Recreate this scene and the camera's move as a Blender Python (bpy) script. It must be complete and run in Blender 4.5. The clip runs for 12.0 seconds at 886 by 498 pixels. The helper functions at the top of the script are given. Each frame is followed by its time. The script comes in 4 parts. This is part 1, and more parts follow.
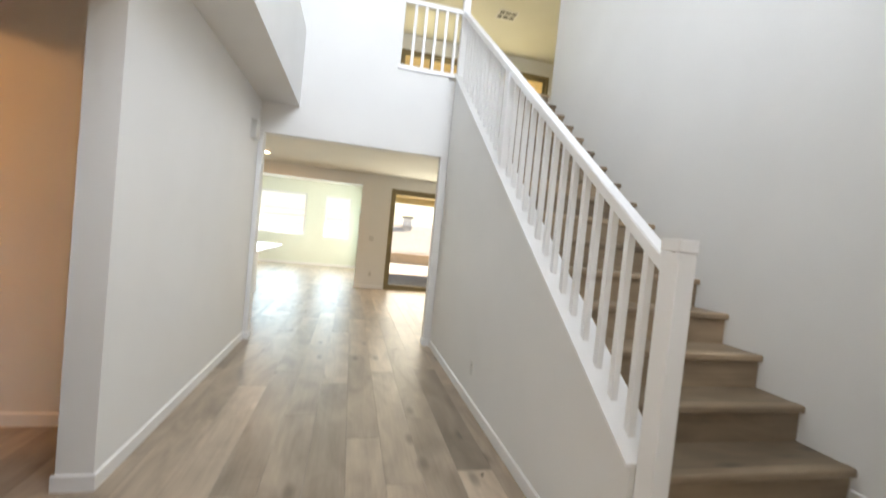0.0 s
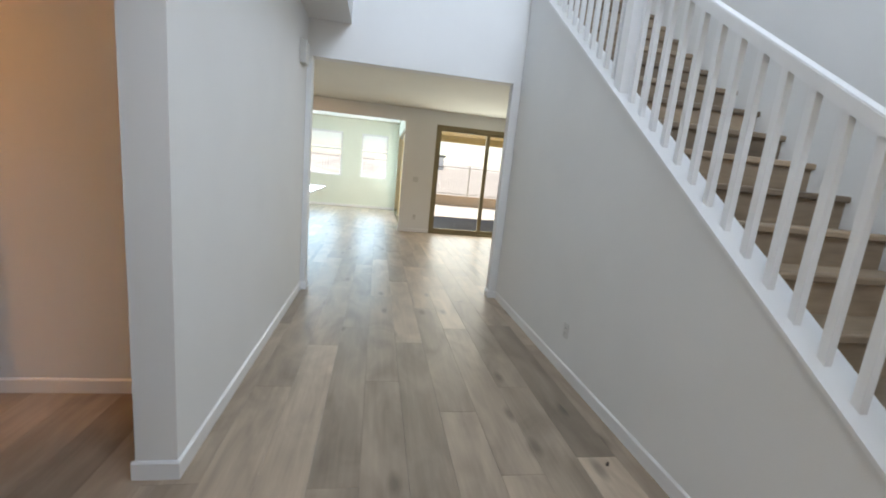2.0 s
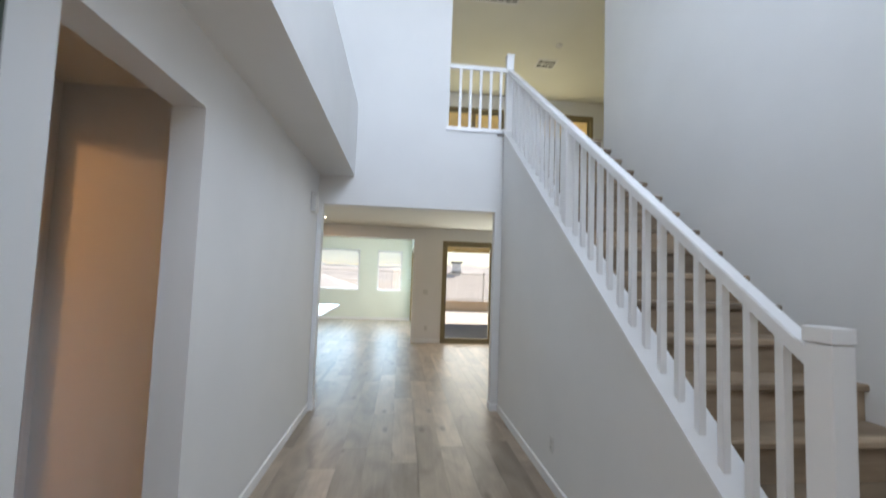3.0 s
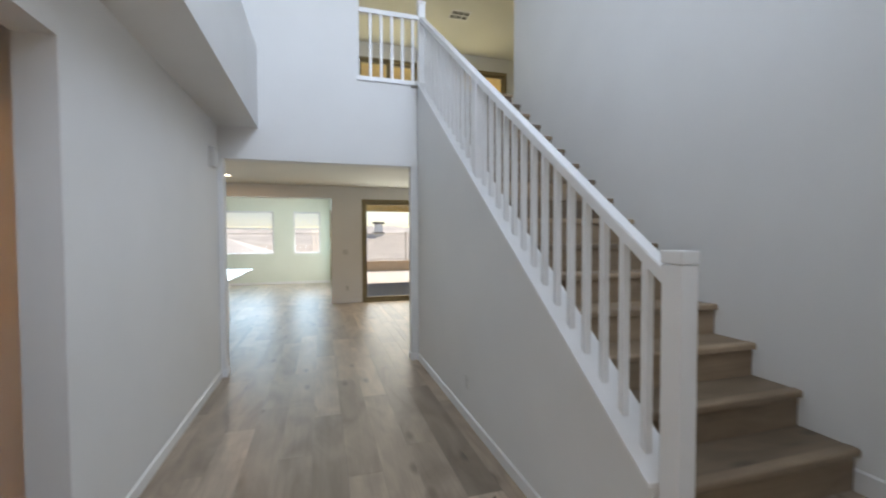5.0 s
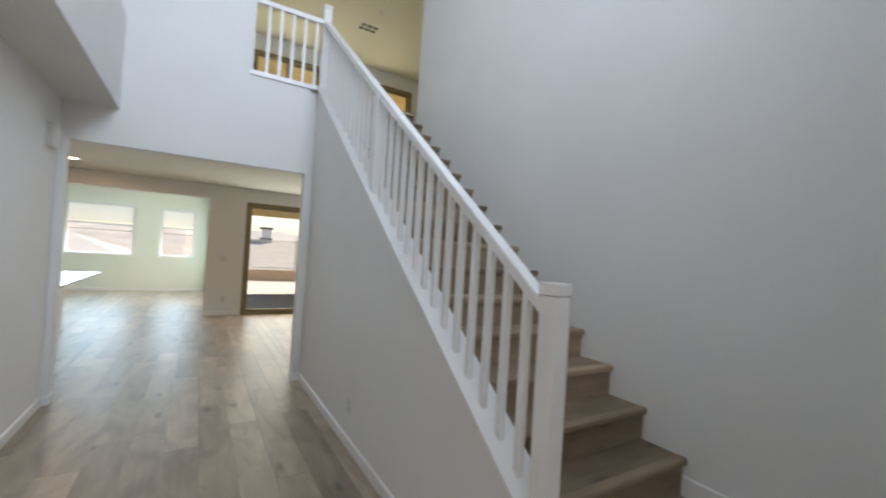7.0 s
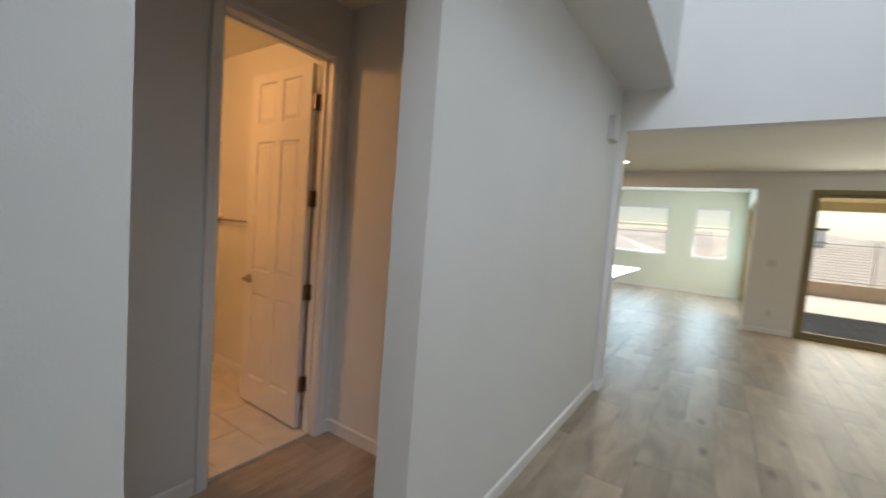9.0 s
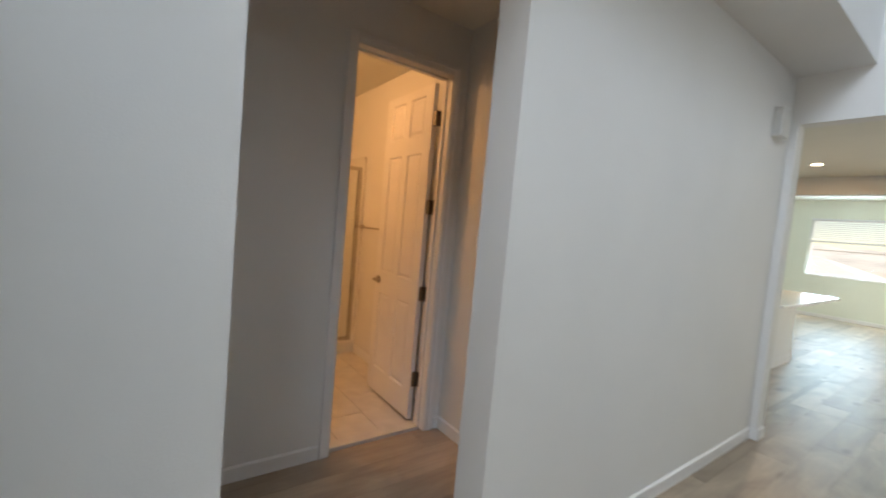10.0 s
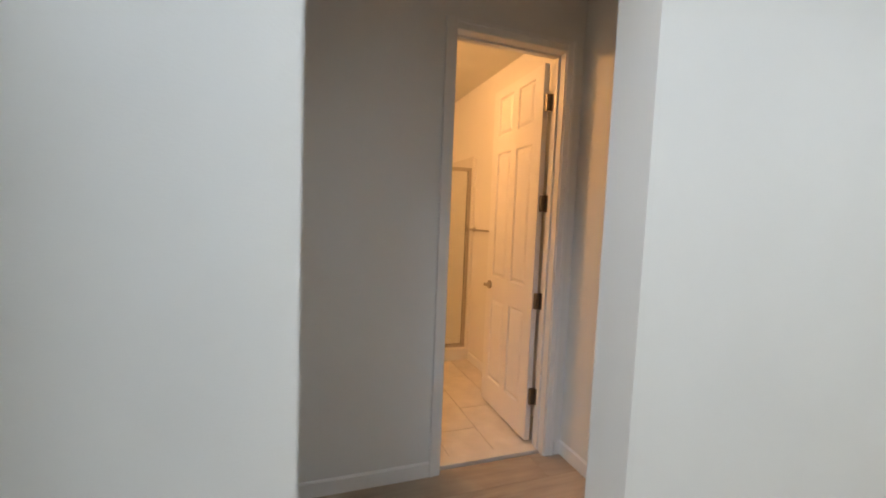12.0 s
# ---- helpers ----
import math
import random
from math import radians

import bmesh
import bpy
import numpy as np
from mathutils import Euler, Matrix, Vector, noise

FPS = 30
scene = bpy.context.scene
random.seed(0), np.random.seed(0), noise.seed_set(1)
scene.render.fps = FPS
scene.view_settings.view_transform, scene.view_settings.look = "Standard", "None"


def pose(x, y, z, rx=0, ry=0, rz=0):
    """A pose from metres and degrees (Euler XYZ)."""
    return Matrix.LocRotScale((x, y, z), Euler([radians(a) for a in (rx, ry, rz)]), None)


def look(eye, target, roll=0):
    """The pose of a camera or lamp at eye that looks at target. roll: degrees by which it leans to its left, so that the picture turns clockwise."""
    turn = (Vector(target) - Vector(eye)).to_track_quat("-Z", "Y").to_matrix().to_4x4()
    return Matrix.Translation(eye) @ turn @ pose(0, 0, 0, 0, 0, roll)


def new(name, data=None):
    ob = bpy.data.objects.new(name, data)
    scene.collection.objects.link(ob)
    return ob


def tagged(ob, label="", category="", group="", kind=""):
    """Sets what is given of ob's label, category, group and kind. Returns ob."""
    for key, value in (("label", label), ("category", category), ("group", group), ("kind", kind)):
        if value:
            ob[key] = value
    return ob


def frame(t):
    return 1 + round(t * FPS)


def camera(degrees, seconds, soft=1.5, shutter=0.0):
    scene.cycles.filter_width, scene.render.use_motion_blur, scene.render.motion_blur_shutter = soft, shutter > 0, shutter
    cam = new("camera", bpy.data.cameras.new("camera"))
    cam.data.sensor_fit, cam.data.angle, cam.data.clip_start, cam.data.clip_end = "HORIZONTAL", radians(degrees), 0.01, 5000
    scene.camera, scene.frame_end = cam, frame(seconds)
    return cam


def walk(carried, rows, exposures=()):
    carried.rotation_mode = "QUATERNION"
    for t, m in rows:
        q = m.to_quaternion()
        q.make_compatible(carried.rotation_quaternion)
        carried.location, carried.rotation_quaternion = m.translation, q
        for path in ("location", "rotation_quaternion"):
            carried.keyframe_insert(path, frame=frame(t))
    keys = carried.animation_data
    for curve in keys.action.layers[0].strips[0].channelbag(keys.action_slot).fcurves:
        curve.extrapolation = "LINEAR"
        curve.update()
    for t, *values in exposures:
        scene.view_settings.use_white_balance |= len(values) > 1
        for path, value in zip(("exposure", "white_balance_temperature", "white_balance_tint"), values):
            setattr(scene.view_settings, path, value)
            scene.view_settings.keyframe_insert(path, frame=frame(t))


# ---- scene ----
cam = camera(94.5, 12.0, soft=1.8, shutter=0.5)
EXPOSURES = [(0.0, 1.18, 7950, 14), (0.5, 0.90, 7750, 13), (1.0, 0.85, 8000, 14), (1.5, 0.86, 7400, 12), (2.0, 0.84, 7000, 12), (2.5, 0.79, 6850, 12), (3.2, 0.58, 6850, 14), (5.0, 0.50, 7000, 14),
             (6.5, 0.49, 7100, 14), (8.5, 0.60, 7350, 11), (9.0, 0.48, 7350, 11), (9.5, 0.58, 7400, 11), (10.5, 0.92, 7250, 11), (11.2, 1.18, 7300, 11), (12.0, 1.24, 7450, 10)]
PATH = [
    (0, (0.115, 0.116, 1.436), (0.558, 2.065, 1.374), 5.7),
    (0.5, (0.082, 0.18, 1.466), (0.359, 2.155, 1.608), 5.1),
    (1, (-0.031, 0.322, 1.414), (-0.09, 2.319, 1.314), 8.0),
    (1.5, (-0.188, 0.639, 1.359), (0.153, 2.59, 1.079), 7.9),
    (2, (-0.252, 0.713, 1.414), (0.085, 2.65, 1.05), 5.6),
    (2.5, (-0.084, 0.459, 1.504), (0.151, 2.434, 1.295), 2.1),
    (3, (0.001, 0.267, 1.625), (0.2, 2.253, 1.753), 2.0),
    (3.2, (0.0, 0.225, 1.617), (0.205, 2.204, 1.817), 1.5),
    (4.8, (0.036, 0.222, 1.575), (0.517, 2.163, 1.589), -0.3),
    (5, (0.061, 0.229, 1.562), (0.63, 2.146, 1.502), -0.2),
    (5.5, (0.107, 0.228, 1.543), (1.001, 2.011, 1.409), -0.2),
    (6, (0.137, 0.219, 1.546), (1.251, 1.871, 1.375), 0.3),
    (6.5, (0.148, 0.228, 1.571), (1.309, 1.856, 1.504), 1.0),
    (6.7, (0.137, 0.233, 1.593), (1.28, 1.874, 1.599), 1.8),
    (8.3, (-0.136, 0.856, 1.51), (-0.422, 2.832, 1.39), 2.9),
    (8.5, (-0.174, 0.981, 1.485), (-0.719, 2.902, 1.378), 2.2),
    (9, (-0.142, 1.241, 1.497), (-1.259, 2.895, 1.36), 4.4),
    (9.5, (-0.028, 1.303, 1.478), (-1.417, 2.733, 1.317), 5.3),
    (10, (0.046, 1.367, 1.47), (-1.57, 2.539, 1.346), 5.1),
    (10.5, (0.068, 1.358, 1.478), (-1.667, 2.343, 1.354), 3.6),
    (11, (0.051, 1.261, 1.512), (-1.721, 2.183, 1.404), 1.7),
    (11.5, (-0.003, 1.264, 1.469), (-1.822, 2.087, 1.344), 0.5),
    (12, (-0.146, 1.531, 1.456), (-2.026, 2.198, 1.309), 2.3),
]
walk(cam, [(t, look(eye, target, roll)) for t, eye, target, roll in PATH], EXPOSURES)

# ---- world, sun, large lights ----
SUN_ELEVATION = 53.6
world = bpy.data.worlds.new("world")
scene.world = world
world.use_nodes = True
wn = world.node_tree.nodes
sky = wn.new("ShaderNodeTexSky")
sky.sky_type, sky.sun_disc = "NISHITA", False
sky.sun_elevation, sky.sun_rotation = radians(SUN_ELEVATION), radians(57)
sky.dust_density = 0.4
wn["Background"].inputs["Strength"].default_value = 0.13
world.node_tree.links.new(sky.outputs["Color"], wn["Background"].inputs["Color"])

sun_data = bpy.data.lights.new("sun", "SUN")
sun_data.energy, sun_data.angle, sun_data.color = 4.6, radians(0.5), (1.0, 0.95, 0.88)
sun = new("sun", sun_data)
sun.matrix_world = look((37.2, 24.0, 60.0), (0.0, 0.0, 0.0))


def area_lamp(name, eye, target, w, h, watts, color, spread=180):
    data = bpy.data.lights.new(name, "AREA")
    data.shape, data.size, data.size_y, data.energy, data.color = "RECTANGLE", w, h, watts, color
    data.spread = radians(spread)
    ob = new(name, data)
    ob.matrix_world = look(eye, target)
    return ob


def point_lamp(name, place, watts, color, radius=0.06):
    data = bpy.data.lights.new(name, "POINT")
    data.energy, data.color, data.shadow_soft_size = watts, color, radius
    ob = new(name, data)
    ob.location = place
    return ob


# First lamp is an added fill in an unseen, assumed opening above the door.
area_lamp("fill_high_front", (1.15, -0.02, 5.0), (-0.75, 4.0, 4.7), 1.9, 1.6, 90, (0.62, 0.77, 1.0), 165)
area_lamp("daylight_front_doorway", (-0.12, -0.13, 1.3), (0.0, 3.2, 1.1), 0.85, 2.1, 4.8, (1.0, 0.82, 0.60))
area_lamp("daylight_dining_window_wide", (-2.19, 14.775, 1.72), (-2.19, 10.0, 0.6), 1.4, 1.3, 42, (0.50, 0.77, 1.0))
area_lamp("daylight_dining_window_narrow", (-0.40, 14.775, 1.72), (-0.40, 10.0, 0.6), 0.8, 1.3, 26, (0.50, 0.77, 1.0))
area_lamp("daylight_dining_door", (0.54, 12.5, 1.3), (-2.5, 13.2, 1.2), 2.0, 3.0, 46, (0.97, 1.0, 0.95))
area_lamp("daylight_patio_door", (2.2, 10.32, 1.25), (1.2, 6.0, 0.9), 2.2, 2.2, 40, (0.93, 0.99, 0.94))
area_lamp("daylight_loft_door", (2.4, 10.37, 4.6), (2.4, 6.0, 5.2), 3.4, 2.0, 46, (0.95, 0.95, 0.64))
area_lamp("can_lamp_light", (-1.65, 8.87, 2.735), (-1.65, 8.87, 0.0), 0.13, 0.13, 11, (1.0, 0.62, 0.34))
point_lamp("bath_lamp_light", (-3.3, 1.8, 2.62), 19.0, (1.0, 0.49, 0.19), 0.1)

# ---- materials ----


def material(name):
    m = bpy.data.materials.new(name)
    m.use_nodes = True
    return m, m.node_tree.nodes, m.node_tree.links, m.node_tree.nodes["Principled BSDF"]


def plain(name, color, rough=0.5, metal=0.0, vary=0.06, scale=6.0, bump=0.0, bump_scale=250.0, rough_vary=0.0):
    """Colour with stains at one scale and fine relief at another."""
    m, n, l, b = material(name)
    co = n.new("ShaderNodeTexCoord")
    big = n.new("ShaderNodeTexNoise")
    big.inputs["Scale"].default_value, big.inputs["Detail"].default_value = scale, 4.0
    l.new(co.outputs["Object"], big.inputs["Vector"])
    ramp = n.new("ShaderNodeMapRange")
    ramp.inputs["From Min"].default_value, ramp.inputs["From Max"].default_value = 0.3, 0.7
    ramp.inputs["To Min"].default_value, ramp.inputs["To Max"].default_value = 1.0 - vary, 1.0 + vary
    l.new(big.outputs["Fac"], ramp.inputs["Value"])
    mul = n.new("ShaderNodeVectorMath")
    mul.operation = "SCALE"
    mul.inputs[0].default_value = color
    l.new(ramp.outputs["Result"], mul.inputs["Scale"])
    l.new(mul.outputs["Vector"], b.inputs["Base Color"])
    b.inputs["Roughness"].default_value, b.inputs["Metallic"].default_value = rough, metal
    if rough_vary:
        rr = n.new("ShaderNodeMapRange")
        rr.inputs["To Min"].default_value, rr.inputs["To Max"].default_value = rough - rough_vary, rough + rough_vary
        l.new(big.outputs["Fac"], rr.inputs["Value"])
        l.new(rr.outputs["Result"], b.inputs["Roughness"])
    if bump:
        fine = n.new("ShaderNodeTexNoise")
        fine.inputs["Scale"].default_value, fine.inputs["Detail"].default_value = bump_scale, 3.0
        l.new(co.outputs["Object"], fine.inputs["Vector"])
        bp = n.new("ShaderNodeBump")
        bp.inputs["Strength"].default_value, bp.inputs["Distance"].default_value = bump, 0.004
        l.new(fine.outputs["Fac"], bp.inputs["Height"])
        l.new(bp.outputs["Normal"], b.inputs["Normal"])
    return m


def oak(name, axis, dark, light, rough=0.40, sorted_tone=False):
    """Greige oak plank with knots: long grain along one axis, each piece its own tone, by chance or from its colour."""
    m, n, l, b = material(name)
    co = n.new("ShaderNodeTexCoord")
    info = n.new("ShaderNodeObjectInfo")
    off = n.new("ShaderNodeVectorMath")
    off.operation = "SCALE"
    off.inputs[0].default_value = (13.0, 29.0, 7.0)
    l.new(info.outputs["Random"], off.inputs["Scale"])
    add = n.new("ShaderNodeVectorMath")
    l.new(co.outputs["Object"], add.inputs[0])
    l.new(off.outputs["Vector"], add.inputs[1])

    def grain(sx, sy, detail, dist):
        mp = n.new("ShaderNodeMapping")
        mp.inputs["Scale"].default_value = (sx, sy, sx) if axis == "y" else (sy, sx, sx)
        l.new(add.outputs["Vector"], mp.inputs["Vector"])
        t = n.new("ShaderNodeTexNoise")
        t.inputs["Scale"].default_value, t.inputs["Detail"].default_value, t.inputs["Distortion"].default_value = 1.0, detail, dist
        l.new(mp.outputs["Vector"], t.inputs["Vector"])
        return t

    broad, fine, pores = grain(5.0, 1.7, 4.0, 0.9), grain(38.0, 2.0, 4.0, 0.5), grain(260.0, 6.0, 2.0, 0.0)
    mix = n.new("ShaderNodeMath")
    mix.operation = "MULTIPLY_ADD"
    mix.inputs[1].default_value = 0.72
    l.new(broad.outputs["Fac"], mix.inputs[0])
    half = n.new("ShaderNodeMath")
    half.operation = "MULTIPLY"
    half.inputs[1].default_value = 0.28
    l.new(fine.outputs["Fac"], half.inputs[0])
    l.new(half.outputs[0], mix.inputs[2])
    ramp = n.new("ShaderNodeValToRGB")
    ramp.color_ramp.elements[0].position, ramp.color_ramp.elements[0].color = 0.14, (*dark, 1)
    ramp.color_ramp.elements[1].position, ramp.color_ramp.elements[1].color = 0.86, (*light, 1)
    l.new(mix.outputs[0], ramp.inputs["Fac"])
    tone = n.new("ShaderNodeMapRange")
    tone.inputs["To Min"].default_value, tone.inputs["To Max"].default_value = 0.60, 1.36
    if sorted_tone:
        grey = n.new("ShaderNodeSeparateColor")
        l.new(info.outputs["Color"], grey.inputs["Color"])
        l.new(grey.outputs["Red"], tone.inputs["Value"])
    else:
        l.new(info.outputs["Random"], tone.inputs["Value"])
    cells = n.new("ShaderNodeMapping")
    cells.inputs["Scale"].default_value = (4.2, 1.7, 4.2) if axis == "y" else (1.7, 4.2, 4.2)
    l.new(add.outputs["Vector"], cells.inputs["Vector"])
    knot = n.new("ShaderNodeTexVoronoi")
    knot.voronoi_dimensions = "2D"
    knot.inputs["Scale"].default_value = 1.0
    l.new(cells.outputs["Vector"], knot.inputs["Vector"])
    near = n.new("ShaderNodeMapRange")
    near.inputs["From Min"].default_value, near.inputs["From Max"].default_value = 0.05, 0.17
    near.inputs["To Min"].default_value, near.inputs["To Max"].default_value = 0.42, 0.0
    l.new(knot.outputs["Distance"], near.inputs["Value"])
    chance = n.new("ShaderNodeSeparateColor")
    l.new(knot.outputs["Color"], chance.inputs["Color"])
    rare = n.new("ShaderNodeMath")
    rare.operation = "GREATER_THAN"
    rare.inputs[1].default_value = 0.86
    l.new(chance.outputs["Red"], rare.inputs[0])
    spot = n.new("ShaderNodeMath")
    spot.operation = "MULTIPLY"
    l.new(near.outputs["Result"], spot.inputs[0])
    l.new(rare.outputs[0], spot.inputs[1])
    keep = n.new("ShaderNodeMath")
    keep.operation = "SUBTRACT"
    keep.inputs[0].default_value = 1.0
    l.new(spot.outputs[0], keep.inputs[1])
    toned = n.new("ShaderNodeMath")
    toned.operation = "MULTIPLY"
    l.new(tone.outputs["Result"], toned.inputs[0])
    l.new(keep.outputs[0], toned.inputs[1])
    hue = n.new("ShaderNodeHueSaturation")
    hue.inputs["Saturation"].default_value = 1.0
    l.new(ramp.outputs["Color"], hue.inputs["Color"])
    l.new(toned.outputs[0], hue.inputs["Value"])
    l.new(hue.outputs["Color"], b.inputs["Base Color"])
    rr = n.new("ShaderNodeMapRange")
    rr.inputs["To Min"].default_value, rr.inputs["To Max"].default_value = rough - 0.08, rough + 0.12
    l.new(fine.outputs["Fac"], rr.inputs["Value"])
    l.new(rr.outputs["Result"], b.inputs["Roughness"])
    b.inputs["Specular IOR Level"].default_value = 0.5
    bp = n.new("ShaderNodeBump")
    bp.inputs["Strength"].default_value, bp.inputs["Distance"].default_value = 0.25, 0.0015
    l.new(pores.outputs["Fac"], bp.inputs["Height"])
    l.new(bp.outputs["Normal"], b.inputs["Normal"])
    return m


def pane_glass(name, tint=(1, 1, 1), gloss=0.06):
    m, n, l, b = material(name)
    n.remove(b)
    tr, gl, mx = n.new("ShaderNodeBsdfTransparent"), n.new("ShaderNodeBsdfGlossy"), n.new("ShaderNodeMixShader")
    tr.inputs["Color"].default_value, gl.inputs["Roughness"].default_value = (*tint, 1), 0.02
    mx.inputs["Fac"].default_value = gloss
    l.new(tr.outputs[0], mx.inputs[1])
    l.new(gl.outputs[0], mx.inputs[2])
    l.new(mx.outputs[0], n["Material Output"].inputs["Surface"])
    return m


def glow(name, color, strength):
    m, n, l, b = material(name)
    b.inputs["Base Color"].default_value = (*color, 1)
    b.inputs["Emission Color"].default_value, b.inputs["Emission Strength"].default_value = (*color, 1), strength
    return m


WALL = plain("white_wall_paint", (0.78, 0.78, 0.77), 0.75, vary=0.02, scale=1.6, bump=0.12, bump_scale=160)
CEIL = plain("ceiling_paint", (0.78, 0.775, 0.71), 0.85, vary=0.02, scale=1.2, bump=0.2, bump_scale=110)
# Wall paint with the nook's greenish reflected light put into its colour.
WALL_BOUNCE = plain("bounce_tinted_wall_paint", (0.75, 0.79, 0.71), 0.75, vary=0.02, scale=1.6, bump=0.12, bump_scale=160)
TRIM = plain("white_trim_enamel", (0.82, 0.82, 0.82), 0.32, vary=0.015, scale=5, bump=0.03, bump_scale=60)
FLOOR_OAK = oak("greige_oak_plank", "y", (0.168, 0.127, 0.094), (0.57, 0.458, 0.348), 0.38, True)
STEP_OAK = oak("greige_oak_step", "x", (0.115, 0.076, 0.046), (0.41, 0.305, 0.205), 0.5)
JOINT = plain("dark_plank_joint", (0.10, 0.08, 0.065), 0.8)
GREEN = plain("green_door_paint", (0.030, 0.046, 0.032), 0.38, vary=0.08, scale=3, bump=0.08, bump_scale=45)
NICKEL = plain("satin_nickel", (0.42, 0.38, 0.33), 0.35, 1.0, vary=0.05, scale=20)
DARKMETAL = plain("dark_hinge_metal", (0.20, 0.17, 0.14), 0.35, 0.9, vary=0.1, scale=30)
BRONZE = plain("bronze_aluminium", (0.24, 0.19, 0.10), 0.5, 0.0, vary=0.06, scale=4)
VINYL = plain("white_vinyl", (0.8, 0.8, 0.8), 0.4, vary=0.02, scale=8)
SLAT = plain("white_blind_slat", (0.78, 0.82, 0.86), 0.5, vary=0.02, scale=8)
QUARTZ = plain("white_quartz", (0.82, 0.82, 0.81), 0.18, vary=0.04, scale=3)
PLASTIC = plain("white_plastic", (0.64, 0.64, 0.62), 0.4, vary=0.02, scale=20)
PAD = plain("grey_keypad_face", (0.30, 0.30, 0.29), 0.3, vary=0.03, scale=20)
TILE = plain("cream_floor_tile", (0.66, 0.62, 0.56), 0.35, vary=0.10, scale=7, bump=0.04, bump_scale=40)
GROUT = plain("grey_grout", (0.40, 0.37, 0.33), 0.9)
SHOWER = plain("white_acrylic", (0.80, 0.79, 0.76), 0.25, vary=0.02, scale=4)
GLASS = pane_glass("window_glass")
SHOWER_GLASS = pane_glass("shower_glass", (0.98, 0.99, 0.98), 0.05)
ALUMINIUM = plain("bright_aluminium", (0.50, 0.47, 0.42), 0.25, 1.0, vary=0.04, scale=20)
# Near-black that stands in for the shade inside hollows.
DARK = plain("dark_void", (0.03, 0.03, 0.03), 0.9)
VENT = plain("vent_grey", (0.55, 0.55, 0.53), 0.5, vary=0.05, scale=10)
STUCCO = plain("tan_stucco", (0.52, 0.40, 0.24), 0.9, vary=0.08, scale=3, bump=0.5, bump_scale=90)
PATIO_WOOD = plain("tan_patio_boards", (0.62, 0.48, 0.20), 0.7, vary=0.10, scale=5, bump=0.2, bump_scale=40)
PAVER = plain("grey_paver", (0.12, 0.12, 0.13), 0.85, vary=0.18, scale=9, bump=0.4, bump_scale=120)
GRAVEL = plain("pale_gravel", (0.60, 0.55, 0.48), 0.95, vary=0.2, scale=14, bump=0.8, bump_scale=60)
BLOCK = plain("tan_wall_block", (0.46, 0.33, 0.21), 0.9, vary=0.15, scale=8, bump=0.4, bump_scale=80)
IRON = plain("dark_cap_metal", (0.06, 0.06, 0.06), 0.5, 0.5)
FENCE = plain("taupe_fence_iron", (0.60, 0.56, 0.50), 0.5, 0.0)
ROOF = plain("taupe_roof_tile", (0.50, 0.455, 0.40), 0.85, vary=0.2, scale=5, bump=0.5, bump_scale=30)
# Lighter copy of the roof tile: outdoor glare through the nook windows, as colour.
ROOF_GLARE = plain("glare_lightened_roof_tile", (0.64, 0.61, 0.57), 0.85, vary=0.15, scale=5, bump=0.5, bump_scale=30)
EARTH = plain("dry_earth", (0.46, 0.41, 0.35), 0.95, vary=0.2, scale=0.6, bump=0.4, bump_scale=8)
HILL = plain("dry_hills", (0.50, 0.47, 0.43), 1.0, vary=0.2, scale=0.05)
CAN_GLOW = glow("lamp_lens_glow", (1.0, 0.86, 0.66), 9.0)
BATH_GLOW = glow("bath_lamp_glow", (1.0, 0.7, 0.4), 2.5)

# ---- mesh helpers ----


def box(bm, x0, x1, y0, y1, z0, z1, bevel=0.0, m=None):
    """A box, its edges rounded when bevel is given, moved by m."""
    mat = Matrix.LocRotScale(((x0 + x1) / 2, (y0 + y1) / 2, (z0 + z1) / 2), None, (x1 - x0, y1 - y0, z1 - z0))
    if bevel:
        b2 = bmesh.new()
        bmesh.ops.create_cube(b2, size=1.0, matrix=mat)
        bmesh.ops.bevel(b2, geom=b2.edges[:], offset=bevel, segments=2, affect="EDGES", profile=0.7)
        me = bpy.data.meshes.new("tmp")
        if m:
            b2.transform(m)
        b2.to_mesh(me)
        b2.free()
        bm.from_mesh(me)
        bpy.data.meshes.remove(me)
    else:
        bmesh.ops.create_cube(bm, size=1.0, matrix=m @ mat if m else mat)
    return bm


def boxes(*rows, bevel=0.0):
    bm = bmesh.new()
    for r in rows:
        box(bm, *r, bevel=bevel)
    return bm


def cyl(bm, p, q, r0, r1=None, seg=20):
    """A tapered round bar from p to q."""
    p, q = Vector(p), Vector(q)
    d = q - p
    turn = d.to_track_quat("Z", "Y").to_matrix().to_4x4()
    bmesh.ops.create_cone(bm, cap_ends=True, segments=seg, radius1=r0, radius2=r0 if r1 is None else r1, depth=d.length,
                          matrix=Matrix.Translation((p + q) / 2) @ turn)
    return bm


def prism(bm, poly, x0, x1):
    """An upright outline of (y, z) points drawn out from x0 to x1."""
    a = [bm.verts.new((x0, y, z)) for y, z in poly]
    b = [bm.verts.new((x1, y, z)) for y, z in poly]
    bm.faces.new(a[::-1])
    bm.faces.new(b)
    for i in range(len(poly)):
        j = (i + 1) % len(poly)
        bm.faces.new((a[i], a[j], b[j], b[i]))
    bmesh.ops.recalc_face_normals(bm, faces=bm.faces[:])
    return bm


def mesh_of(name, bm, mat):
    me = bpy.data.meshes.new(name)
    bm.to_mesh(me)
    bm.free()
    me.materials.append(mat)
    return me


def part(name, bm, mat, parent, label=""):
    ob = new(name, mesh_of(name, bm, mat))
    if parent:
        ob.parent = parent
    return tagged(ob, label)


